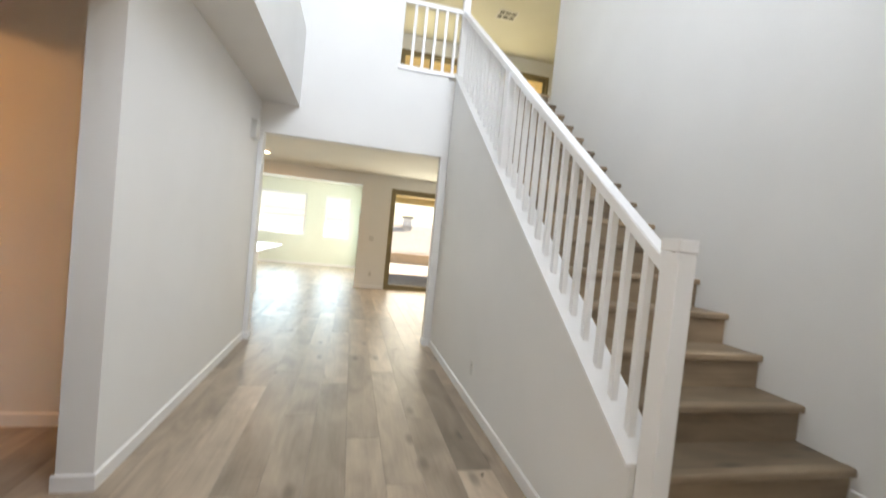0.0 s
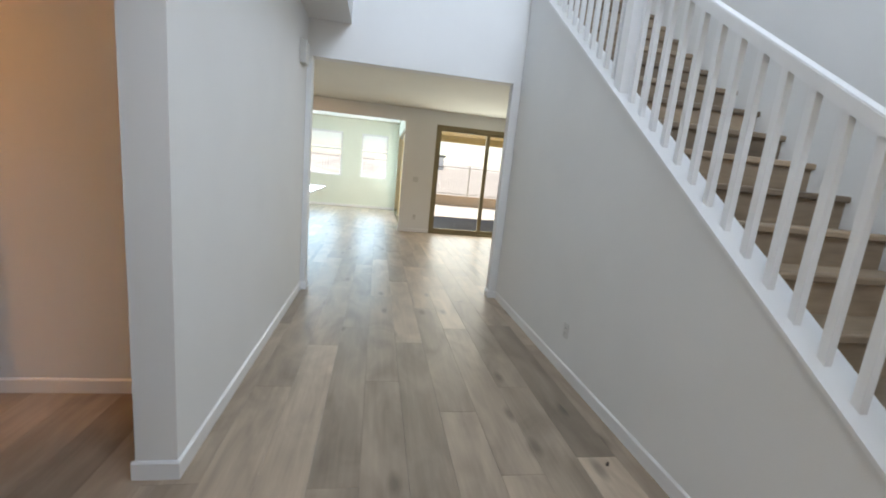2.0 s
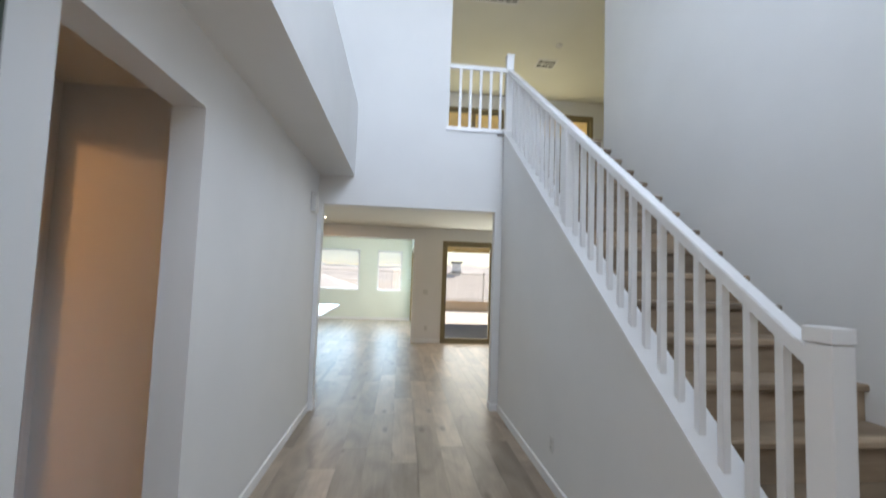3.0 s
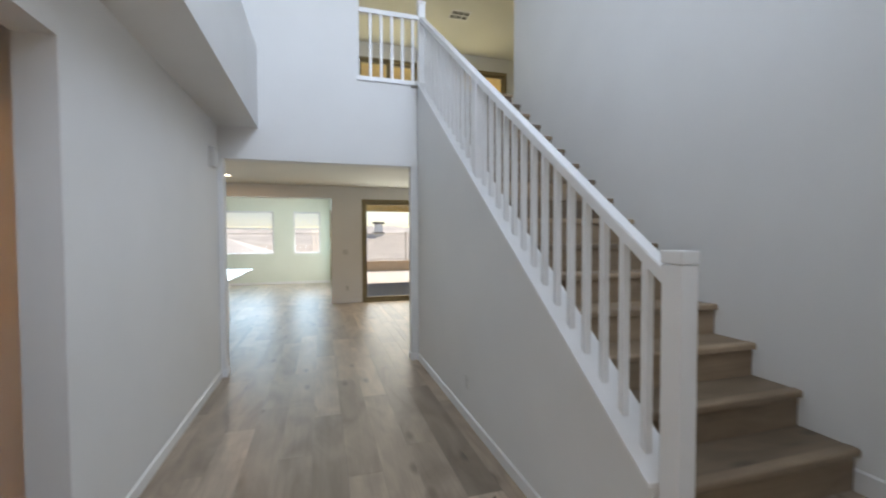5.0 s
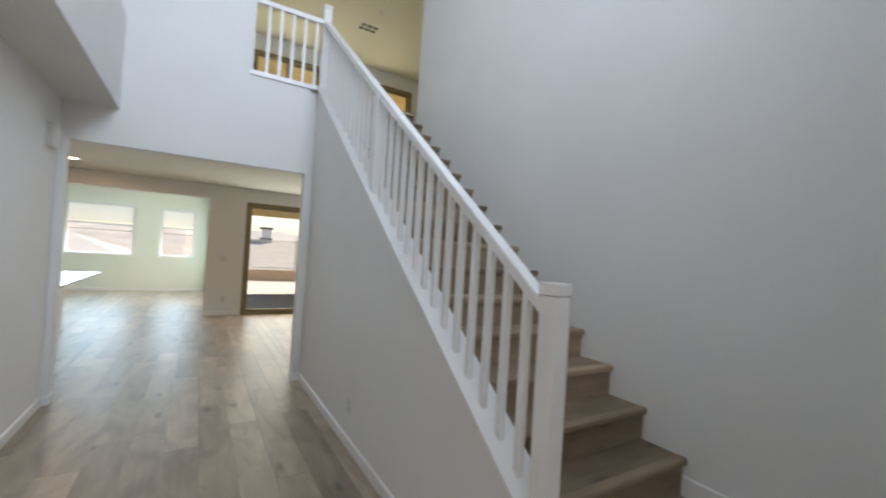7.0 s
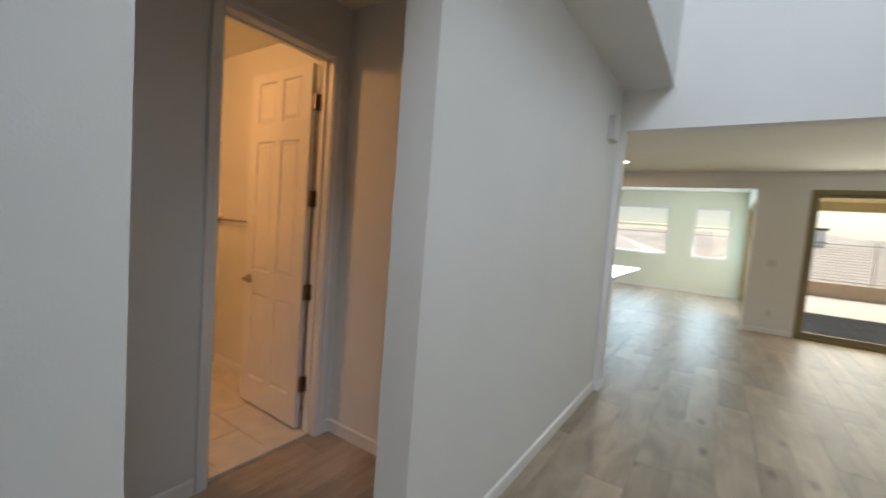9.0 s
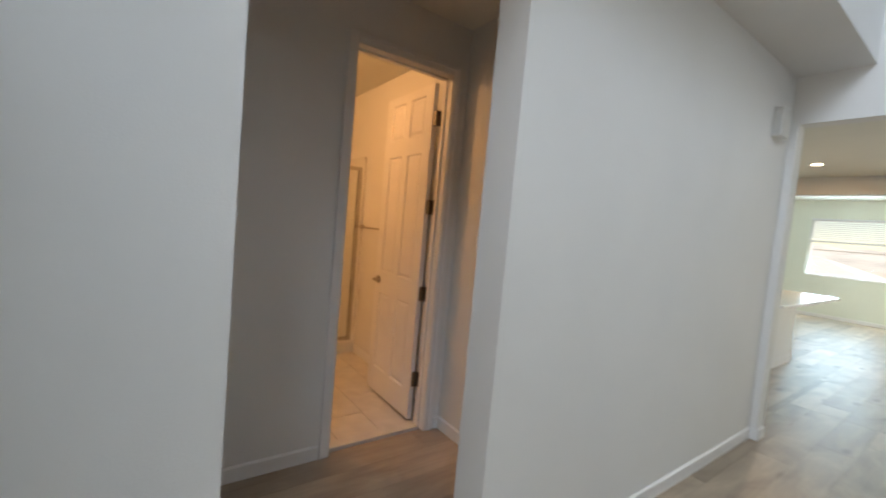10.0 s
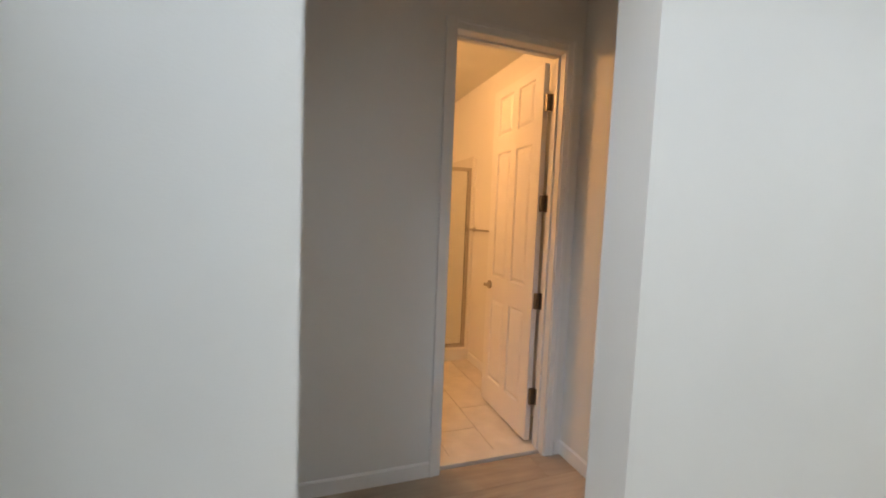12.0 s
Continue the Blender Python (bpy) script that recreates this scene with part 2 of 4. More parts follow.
def thing(name, label, category, group="", kind="", at=(0, 0, 0)):
    ob = new(name)
    ob.location = at
    return tagged(ob, label, category, group, kind)


def structure(name, bm, mat, label, category):
    return tagged(new(name, mesh_of(name, bm, mat)), label, category, kind="structure")


def pierced(u0, u1, z0, z1, t0, t1, holes=(), along="x"):
    """One connected wall from u0 to u1 and z0 to z1, from t0 to t1 in depth, with openings (u, u, z, z) cut through."""
    bm = bmesh.new()
    us = sorted({u0, u1, *[u for h in holes for u in h[:2]]})
    zs = sorted({z0, z1, *[z for h in holes for z in h[2:]]})
    made = {}

    def vert(i, j, k):
        if (i, j, k) not in made:
            t = (t0, t1)[k]
            made[i, j, k] = bm.verts.new((us[i], t, zs[j]) if along == "x" else (t, us[i], zs[j]))
        return made[i, j, k]

    def solid(i, j):
        if not (0 <= i < len(us) - 1 and 0 <= j < len(zs) - 1):
            return False
        u, z = (us[i] + us[i + 1]) / 2, (zs[j] + zs[j + 1]) / 2
        return not any(h[0] < u < h[1] and h[2] < z < h[3] for h in holes)

    for i in range(len(us) - 1):
        for j in range(len(zs) - 1):
            if not solid(i, j):
                continue
            ring = ((i, j), (i + 1, j), (i + 1, j + 1), (i, j + 1))
            for k in (0, 1):
                bm.faces.new([vert(a, b, k) for a, b in ring])
            for (a, b), (di, dj) in zip(zip(ring, ring[1:] + ring[:1]), ((0, -1), (1, 0), (0, 1), (-1, 0))):
                if not solid(i + di, j + dj):
                    bm.faces.new((vert(*a, 0), vert(*b, 0), vert(*b, 1), vert(*a, 1)))
    bmesh.ops.recalc_face_normals(bm, faces=bm.faces[:])
    return bm


# ---- plan ----
XL, XLI = -1.025, -1.19          # hall's left wall, its two faces
XR = 1.235                       # knee wall's hall face
KNEE = 0.14                      # knee wall's thickness
XS = 2.51                        # stair side wall
YH, YHB = 5.28, 5.42             # header wall
YR, YRB = 10.15, 10.30           # rear wall
YN = 14.80                       # dining nook's far wall
NEAR, FAR = 1.535, 2.43           # opening in the left wall
XB, XBB = -2.25, -2.365          # bath wall
YV = 3.12                        # vestibule's far wall
HEAD = 2.44
SOFFIT, LEDGE = 2.79, 3.69
GREAT = 2.75
UP = 3.44                        # upper floor
TOP = 6.20
XU = 0.52                        # end of the wall beside the balcony
RISE, RUN = 0.1925, 0.2485
LAND = 0.335
NOSE_Y, NOSE_Z = 1.502, 0.541


def cap_z(y):
    return 0.622 + 0.7456 * (y - 1.433)


# ---- the large structure ----
structure("subfloor", boxes((-5.2, 5.4, -0.3, YRB, -0.3, -0.012), (-5.2, 0.5, YRB, YN + 0.2, -0.3, -0.012)), JOINT, "dark underlay below the oak floor planks", "floor")
structure("wall_left", pierced(0.0, YH, 0, SOFFIT, XLI, XL, [(NEAR, FAR, 0, HEAD)], "y"), WALL, "white painted hall wall with an open passage", "wall")
structure("wall_left_upper", boxes((XLI, XL, 0.0, YH, LEDGE, TOP)), WALL, "white painted upper foyer wall", "wall")
structure("soffit", boxes((XLI, -0.606, 0.0, YH, SOFFIT, LEDGE)), WALL, "white plastered bulkhead along the foyer wall", "soffit")
# The high opening is assumed, out of view, and sized for the fill lamp.
structure("wall_front", pierced(-3.2, 2.65, 0, TOP, -0.15, 0.0, [(-0.66, 0.40, 0, HEAD), (0.15, 2.15, 4.15, 5.85)]), WALL, "white front wall with the entry doorway and an assumed high opening", "wall")
structure("wall_header", pierced(-5.2, 1.147, 0, TOP, YH, YHB, [(-0.975, 1.147, 0, HEAD), (XU, 1.147, UP, TOP)]), WALL, "white wall over the wide opening to the great room", "wall")
structure("wall_stair_back", boxes((1.147, 5.4, YH + 0.02, YHB, 0, UP - 0.02)), WALL, "white wall below the head of the stairs", "wall")
bm = bmesh.new()
prism(bm, [(1.445, 0.0), (YH, 0.0), (YH, cap_z(YH)), (1.445, cap_z(1.445))], XR, XR + KNEE)
structure("wall_knee", bm, WALL, "white sloping knee wall beside the stairs", "wall")
structure("wall_stair", boxes((XS, XS + 0.14, 0.0, 5.18, 0, TOP)), WALL, "tall plain white stairwell wall", "wall")
structure("wall_rear", pierced(-5.2, 5.4, 0, GREAT, YR, YRB, [(-3.7, 0.29, 0, 2.465), (0.99, 3.42, 0, 2.46)]), WALL, "white rear wall of the great room", "wall")
structure("wall_great_west", boxes((-5.35, -5.2, YH, YN + 0.15, 0, GREAT)), WALL, "white side wall of the great room", "wall")
structure("wall_great_east", boxes((5.4, 5.55, YH, YRB, 0, GREAT)), WALL, "white side wall of the great room", "wall")
# The nook walls carry the green of reflected light in their colour.
structure("wall_dining_side", pierced(YRB, YN + 0.15, 0, 2.86, 0.36, 0.50, [(10.75, 14.3, 0, 2.42)], "y"), WALL_BOUNCE, "dining nook side wall, tinted green for reflected light", "wall")
W1, W2 = (-2.94, -1.44, 1.01, 2.42), (-0.83, 0.03, 1.01, 2.42)
structure("wall_dining", pierced(-5.2, 0.36, 0, 2.86, YN, YN + 0.15, [W1, W2]), WALL_BOUNCE, "dining nook wall with two windows, tinted green for reflected light", "wall")
structure("ceiling_great", boxes((-5.35, 5.55, YHB, YR, GREAT, GREAT + 0.2), (-5.35, 5.55, YR, YRB, GREAT + 0.004, GREAT + 0.2)), CEIL, "off-white great room ceiling", "ceiling")
structure("ceiling_dining", boxes((-5.35, 0.55, YRB, YN + 0.2, 2.86, 3.05)), CEIL, "off-white dining nook ceiling", "ceiling")
structure("ceiling_upper", boxes((-3.3, 5.7, -0.2, 10.45, TOP, TOP + 0.2)), CEIL, "off-white upper storey ceiling", "ceiling")
floor_upper = structure("floor_upper", boxes((-5.2, 1.2, YHB, YRB, 2.96, UP), (1.2, 5.55, YHB + 0.0, YRB, 2.96, UP)), FLOOR_OAK, "oak floor of the upper loft", "floor")
structure("wall_loft_west", boxes((XU - 0.14, XU, YHB, 10.2, UP, TOP)), WALL, "white loft side wall", "wall")
structure("wall_loft_east", boxes((5.5, 5.64, 5.04, 10.2, UP, TOP)), WALL, "white loft side wall", "wall")
structure("wall_loft_front", boxes((XS + 0.14, 5.5, 5.04, 5.18, UP, TOP)), WALL, "white loft wall beside the stairwell", "wall")
structure("wall_loft_rear", pierced(XU - 0.14, 5.64, UP, TOP, 10.2, 10.35, [(0.9, 2.43, UP, 5.84), (3.25, 4.78, UP, 5.84)]), WALL, "white rear wall of the loft", "wall")
# vestibule and bathroom
structure("wall_bath", pierced(0.9, YV + 0.1, 0, 2.8, XBB, XB, [(2.29, 3.01, 0, 2.47)], "y"), WALL, "white vestibule wall with the bathroom doorway", "wall")
structure("wall_vestibule_north", boxes((XB, XLI, YV, YV + 0.1, 0, 2.8)), WALL, "white vestibule end wall", "wall")
structure("wall_vestibule_south", boxes((XB, XLI, 0.9, 1.0, 0, 2.8)), WALL, "white vestibule end wall", "wall")
structure("wall_bathroom_north", boxes((-5.1, XBB, 3.22, 3.32, 0, 2.8)), WALL, "white bathroom wall in warm lamplight", "wall")
structure("wall_bathroom_south", boxes((-5.1, XBB, 0.8, 0.9, 0, 2.8)), WALL, "white bathroom wall in warm lamplight", "wall")
structure("wall_bathroom_west", boxes((-5.2, -5.1, 0.8, 3.32, 0, 2.8)), WALL, "white bathroom wall in warm lamplight", "wall")
structure("ceiling_vestibule", boxes((-5.2, XLI, 0.8, 3.32, 2.8, 2.95)), CEIL, "plain vestibule and bathroom ceiling", "ceiling")


def baseboard_run(bm, x0, y0, x1, y1, z=0.0, side=1, h=0.085, t=0.013):
    """A skirting from one end to the other; side tells to which hand of the run the room lies."""
    d = Vector((x1 - x0, y1 - y0, 0))
    n = d.length
    m = Matrix.Translation((x0, y0, z)) @ Matrix.Rotation(math.atan2(d.y, d.x), 4, "Z")
    prof = [(0, 0), (side * t, 0), (side * t, h - 0.008), (side * t * 0.4, h), (0, h)]
    a = [bm.verts.new(m @ Vector((0, p, q))) for p, q in prof]
    b = [bm.verts.new(m @ Vector((n, p, q))) for p, q in prof]
    f = [bm.faces.new(a), bm.faces.new(b[::-1])]
    for i in range(5):
        j = (i + 1) % 5
        f.append(bm.faces.new((a[i], b[i], b[j], a[j])))
    bmesh.ops.recalc_face_normals(bm, faces=f)


bm = bmesh.new()
T = 0.013
for run in ((XL, 0.0, XL, NEAR, 0, -1), (XL, FAR, XL, YH, 0, -1), (XL + T, FAR, XLI - T, FAR, 0, 1), (XLI - T, NEAR, XL + T, NEAR, 0, 1),
            (XL + T, YH, -0.973 + T, YH, 0, -1), (-0.975, YH - T + 0.002, -0.975, YHB, 0, -1), (1.145 - T, YH, XR - T, YH, 0, -1), (1.147, YH - T + 0.002, 1.147, YHB, 0, 1),
            (XR, YH, XR, 1.80, 0, -1), (XR, 1.795, XR, 1.445, LAND / 2, -1), (XS, 0.0, XS, NOSE_Y + 0.02, LAND, 1, 0.109), (0.29, YR, 0.99, YR, 0, -1), (0.29, YR - T, 0.29, YRB, 0, 1),
            (-5.2, YN, 0.36, YN, 0, -1), (0.36, 14.3, 0.36, YN - T, 0, 1), (0.36, YRB, 0.36, 10.75, 0, 1), (3.42, YR, 5.4, YR, 0, -1),
            (XB, YV, XLI, YV, 0, -1), (XB, 1.0, XB, 2.24, 0, -1), (XB, 3.07, XB, YV - T, 0, -1), (XLI, YV - T, XLI, FAR, 0, -1),
            (-3.98, 3.22, XBB, 3.22, 0, -1)):
    baseboard_run(bm, *run)
structure("baseboard", bm, TRIM, "white painted baseboards along the walls", "baseboard")

# ---- stairs ----
stairs = thing("staircase", "straight staircase with greige oak treads and risers", "staircase", kind="structure", at=(1.9, 1.5, 0))
tread = mesh_of("tread", box(bmesh.new(), -0.572, 0.572, 0.036, RUN + 0.02, -0.030, 0.0, bevel=0.002), STEP_OAK)
bm = bmesh.new()
prism(bm, [(-0.014, -0.036), (0.034, -0.036), (0.034, 0.0035), (-0.008, 0.0035), (-0.016, 0.0), (-0.020, -0.007), (-0.020, -0.028), (-0.018, -0.033)], -0.572, 0.572)
nosing = mesh_of("nosing", bm, STEP_OAK)
riser = mesh_of("riser", box(bmesh.new(), -0.572, 0.572, 0.0, 0.016, -RISE - 0.014, -0.031), STEP_OAK)
X0 = (XR + KNEE + XS) / 2
for k in range(16):
    y, z = NOSE_Y + RUN * k, NOSE_Z + RISE * k
    for nm, me in (("tread", tread), ("nosing", nosing), ("riser", riser)):
        if nm != "riser" and k == 15:
            continue
        ob = new(nm, me)
        ob.parent, ob.location = stairs, (X0 - 1.9, y + (0.025 if nm == "riser" else 0.02) - 1.5, z)
part("landing", boxes((-0.655, XS - 1.9, -1.5, NOSE_Y + 0.03 - 1.5, 0.0, LAND - 0.012)), JOINT, stairs, "raised landing at the foot of the flight")
part("landing_step", box(bmesh.new(), -0.94, XR - 0.001 - 1.9, -1.5, 0.295, 0.0, LAND / 2, bevel=0.008), STEP_OAK, stairs, "low oak step along the foot of the knee wall")
part("top_nosing", box(bmesh.new(), X0 - 1.9 - 0.572, X0 - 1.9 + 0.572, NOSE_Y + RUN * 15 - 1.5, YHB - 1.5 + 0.01, UP - 0.03, UP + 0.004, bevel=0.005), STEP_OAK, stairs)

# railing on the knee wall
rail = thing("stair_railing", "white painted stair railing with square balusters", "railing", at=(1.29, 1.37, LAND))
RB = Vector((1.29, 1.37, LAND))
BX = 1.285


def rel(bm, base=RB):
    bm.transform(Matrix.Translation(-base))
    return bm


bm = bmesh.new()
CL, CR = XR - 0.027, XR + KNEE + 0.012
prism(bm, [(1.438, cap_z(1.438) + 0.002), (YH - 0.001, cap_z(YH) + 0.002), (YH - 0.001, cap_z(YH) + 0.02), (1.438, cap_z(1.438) + 0.02)], CL, CR)
part("knee_cap", rel(bm), TRIM, rail, "white sloping cap board")
RAIL_TOP = 1.464


def rail_z(y):
    return RAIL_TOP + 0.7456 * (y - 1.458)


bm = bmesh.new()
prism(bm, [(1.40, rail_z(1.40) - 0.062), (5.235, rail_z(5.235) - 0.062), (5.235, rail_z(5.235)), (1.40, rail_z(1.40))], BX - 0.032, BX + 0.032)
bmesh.ops.bevel(bm, geom=[e for e in bm.edges if abs(e.verts[0].co.x - e.verts[1].co.x) < 1e-4 and abs(e.verts[0].co.y - e.verts[1].co.y) > 1], offset=0.004, segments=2, affect="EDGES")
part("handrail", rel(bm), TRIM, rail)
for i in range(28):
    y = 1.535 + 0.1285 * i
    if i == 14:
        bm = boxes((BX - 0.042, BX + 0.042, y - 0.042, y + 0.042, cap_z(y) - 0.02, rail_z(y) - 0.05), bevel=0.004)
        part("middle_post", rel(bm), TRIM, rail, "thick white intermediate post")
        continue
    bm = boxes((BX - 0.016, BX + 0.016, y - 0.016, y + 0.016, cap_z(y) + 0.005, rail_z(y) - 0.045), bevel=0.002)
    part("baluster", rel(bm), TRIM, rail)
post = part("newel_post", rel(boxes((1.247, 1.323, 1.343, 1.430, LAND / 2, 1.46), bevel=0.004)), TRIM, rail, "square white newel post")
part("newel_cap", rel(boxes((1.244, 1.326, 1.340, 1.433, 1.463, 1.510), bevel=0.005)), TRIM, post)
post = part("upper_newel_post", rel(boxes((BX - 0.045, BX + 0.045, 5.235, 5.325, 3.44, 4.44), bevel=0.004)), TRIM, rail)
part("newel_cap", rel(boxes((BX - 0.052, BX + 0.052, 5.228, 5.332, 4.441, 4.475), bevel=0.006)), TRIM, post)

balc = thing("balcony_railing", "white painted balcony railing with square balusters", "railing", at=(0.88, 5.3, UP))
BB = Vector((0.88, 5.3, UP))
part("sill_board", rel(boxes((XU - 0.03, 1.238, YH - 0.025, YHB + 0.01, UP + 0.002, UP + 0.055), bevel=0.006), BB), TRIM, balc)
part("handrail", rel(boxes((XU, BX - 0.045, 5.25, 5.31, 4.245, 4.30), bevel=0.009), BB), TRIM, balc)
for i in range(5):
    x = 0.655 + 0.13 * i
    part("baluster", rel(boxes((x - 0.016, x + 0.016, 5.264, 5.296, UP + 0.05, 4.25), bevel=0.002), BB), TRIM, balc)

# ---- doors ----


def panel_leaf(bm, w, h, t, panels, raised=True):
    """A door leaf from x 0 to w: stiles and rails round sunk panels, the same on both faces."""
    core = t / 2 - 0.0125
    box(bm, 0.002, w - 0.002, -core, core, 0.002, h - 0.002)
    xs = sorted({0.0, w, *[p[0] for p in panels], *[p[1] for p in panels]})
    zs = sorted({0.0, h, *[p[2] for p in panels], *[p[3] for p in panels]})
    for i in range(len(xs) - 1):
        for j in range(len(zs) - 1):
            cx, cz = (xs[i] + xs[i + 1]) / 2, (zs[j] + zs[j + 1]) / 2
            if not any(p[0] < cx < p[1] and p[2] < cz < p[3] for p in panels):
                box(bm, xs[i], xs[i + 1], -t / 2, t / 2, zs[j], zs[j + 1])
    for x0, x1, z0, z1 in panels:
        for s in (-1, 1):
            g, c = 0.014, 0.022
            ring = []
            for off, d in ((0.0, t / 2), (0.008, core + 0.001), (g, core + 0.001), (g + c, t / 2 - 0.002)):
                ring.append([bm.verts.new((x, s * d, z)) for x, z in ((x0 + off, z0 + off), (x1 - off, z0 + off), (x1 - off, z1 - off), (x0 + off, z1 - off))])
            f = []
            for a, b in zip(ring, ring[1:]):
                for i in range(4):
                    f.append(bm.faces.new((a[i], a[(i + 1) % 4], b[(i + 1) % 4], b[i])))
            if raised:
                f.append(bm.faces.new(ring[-1]))
            for q in f:
                q.normal_update()
                if q.normal.y * s < 0:
                    q.normal_flip()
    return bm


bath_door = thing("door_2", "open white six-panel bathroom door in its frame", "door", kind="structure", at=(-2.36, 2.98, 0.0))
BD = Vector((-2.36, 2.98, 0.0))
LW, LH = 0.69, 2.403
leaf_pose = Matrix.Translation((-0.030, -0.018, 0.030)) @ Matrix.Rotation(radians(179.4), 4, "Z")
ps = [(a, b, c, d) for a, b in ((0.105, 0.31), (0.39, 0.595)) for c, d in ((0.20, 0.83), (1.0, 1.93), (2.06, 2.34))]
bm = panel_leaf(bmesh.new(), LW, LH, 0.035, ps)
bm.transform(leaf_pose)
leaf = part("leaf", bm, TRIM, bath_door)
bm = bmesh.new()
for s in (-1, 1):
    cyl(bm, (LW - 0.065, s * 0.017, 0.93), (LW - 0.065, s * 0.027, 0.93), 0.032)
    cyl(bm, (LW - 0.065, s * 0.027, 0.93), (LW - 0.065, s * 0.06, 0.93), 0.011)
    box(bm, LW - 0.165, LW - 0.052, s * 0.06 - 0.008, s * 0.06 + 0.008, 0.92, 0.942, bevel=0.004)
bm.transform(leaf_pose)
part("lever_handle", bm, NICKEL, leaf, "satin nickel lever handle")
for z in (0.333, 0.957, 1.575, 2.192):
    bm = bmesh.new()
    cyl(bm, (0.004, 0.012, z - 0.052), (0.004, 0.012, z + 0.052), 0.010, seg=12)
    box(bm, -0.022, 0.002, -0.030, 0.008, z - 0.051, z + 0.051, bevel=0.002)
    box(bm, 0.004, 0.030, 0.0075, 0.0115, z - 0.051, z + 0.051)
    part("hinge", bm, DARKMETAL, bath_door)
bm = boxes((XBB - 0.004, XB + 0.004, 2.29, 2.31, 0, HEAD + 0.012), (XBB - 0.004, XB + 0.004, 2.99, 3.01, 0, HEAD + 0.012), (XBB - 0.004, XB + 0.004, 2.29, 3.01, HEAD + 0.013, 2.47))
box(bm, XBB + 0.035, XBB + 0.065, 2.31, 2.322, 0, HEAD + 0.012)
box(bm, XBB + 0.035, XBB + 0.065, 2.978, 2.99, 0, HEAD + 0.012)
box(bm, XBB + 0.035, XBB + 0.065, 2.322, 2.978, HEAD, HEAD + 0.012)
part("jamb", rel(bm, BD), TRIM, bath_door)
for nm, y0, y1, z0, z1 in (("casing", 2.243, 2.303, 0, HEAD + 0.075), ("casing", 2.997, 3.057, 0, HEAD + 0.075), ("head_casing", 2.304, 2.996, HEAD + 0.015, HEAD + 0.075)):
    bm = boxes((XB + 0.001, XB + 0.014, y0, y1, z0, z1), bevel=0.004)
    if nm == "casing":
        ym = (y0 + y1) / 2
        s = 1 if y0 > 2.6 else -1
        box(bm, XB + 0.010, XB + 0.019, *sorted((ym + s * 0.006, ym + s * 0.028)), 0, z1 - 0.002, bevel=0.003)
    else:
        box(bm, XB + 0.010, XB + 0.019, y0, y1, z0 + 0.036, z1 - 0.002, bevel=0.003)
    part(nm, rel(bm, BD), TRIM, bath_door)
part("threshold", rel(boxes((XBB - 0.01, XB - 0.042, 2.312, 2.988, -0.01, 0.016), bevel=0.004), BD), TILE, bath_door, "cream stone threshold")

front = thing("door_1", "green painted panelled front door standing open", "door", kind="structure", at=(-0.635, 0.01, 0.0))
front_pose = Matrix.Translation((0, 0, 0.012)) @ Matrix.Rotation(radians(90), 4, "Z")
bm = panel_leaf(bmesh.new(), 0.92, 2.42, 0.045, [(0.14, 0.78, 0.25, 0.95), (0.14, 0.78, 1.15, 2.24)], raised=True)
bm.transform(front_pose)
leaf = part("leaf", bm, GREEN, front)
bm = boxes((0.815, 0.89, -0.052, -0.022, 1.02, 1.17), bevel=0.006)
bm.transform(front_pose)
pad = part("keypad_lock", bm, NICKEL, leaf, "grey keypad lock box")
bm = boxes((0.824, 0.881, -0.055, -0.051, 1.065, 1.162), bevel=0.002)
bm.transform(front_pose)
face = part("keypad_face", bm, PAD, pad)
key = boxes((-0.006, 0.006, -0.0575, -0.0545, -0.006, 0.006))
key.transform(Matrix.Rotation(radians(90), 4, "Z"))
key_mesh = mesh_of("button", key, PAD)
for i in range(12):
    ob = new("button", key_mesh)
    ob.parent, ob.location = pad, front_pose @ Vector((0.836 + 0.0165 * (i % 3), 0, 1.15 - 0.024 * (i // 3)))
bm = bmesh.new()
cyl(bm, (0.852, -0.022, 0.95), (0.852, -0.075, 0.95), 0.014)
box(bm, 0.745, 0.865, -0.083, -0.067, 0.94, 0.962, bevel=0.004)
bm.transform(front_pose)
part("lever_handle", bm, NICKEL, leaf)
bm = boxes((-0.66, -0.643, -0.15, 0.0, 0, HEAD), (0.383, 0.40, -0.15, 0.0, 0, HEAD), (-0.643, 0.383, -0.15, 0.0, HEAD - 0.017, HEAD - 0.001))
part("jamb", rel(bm, Vector((-0.635, 0.01, 0))), TRIM, front)

# ---- windows and sliding doors ----


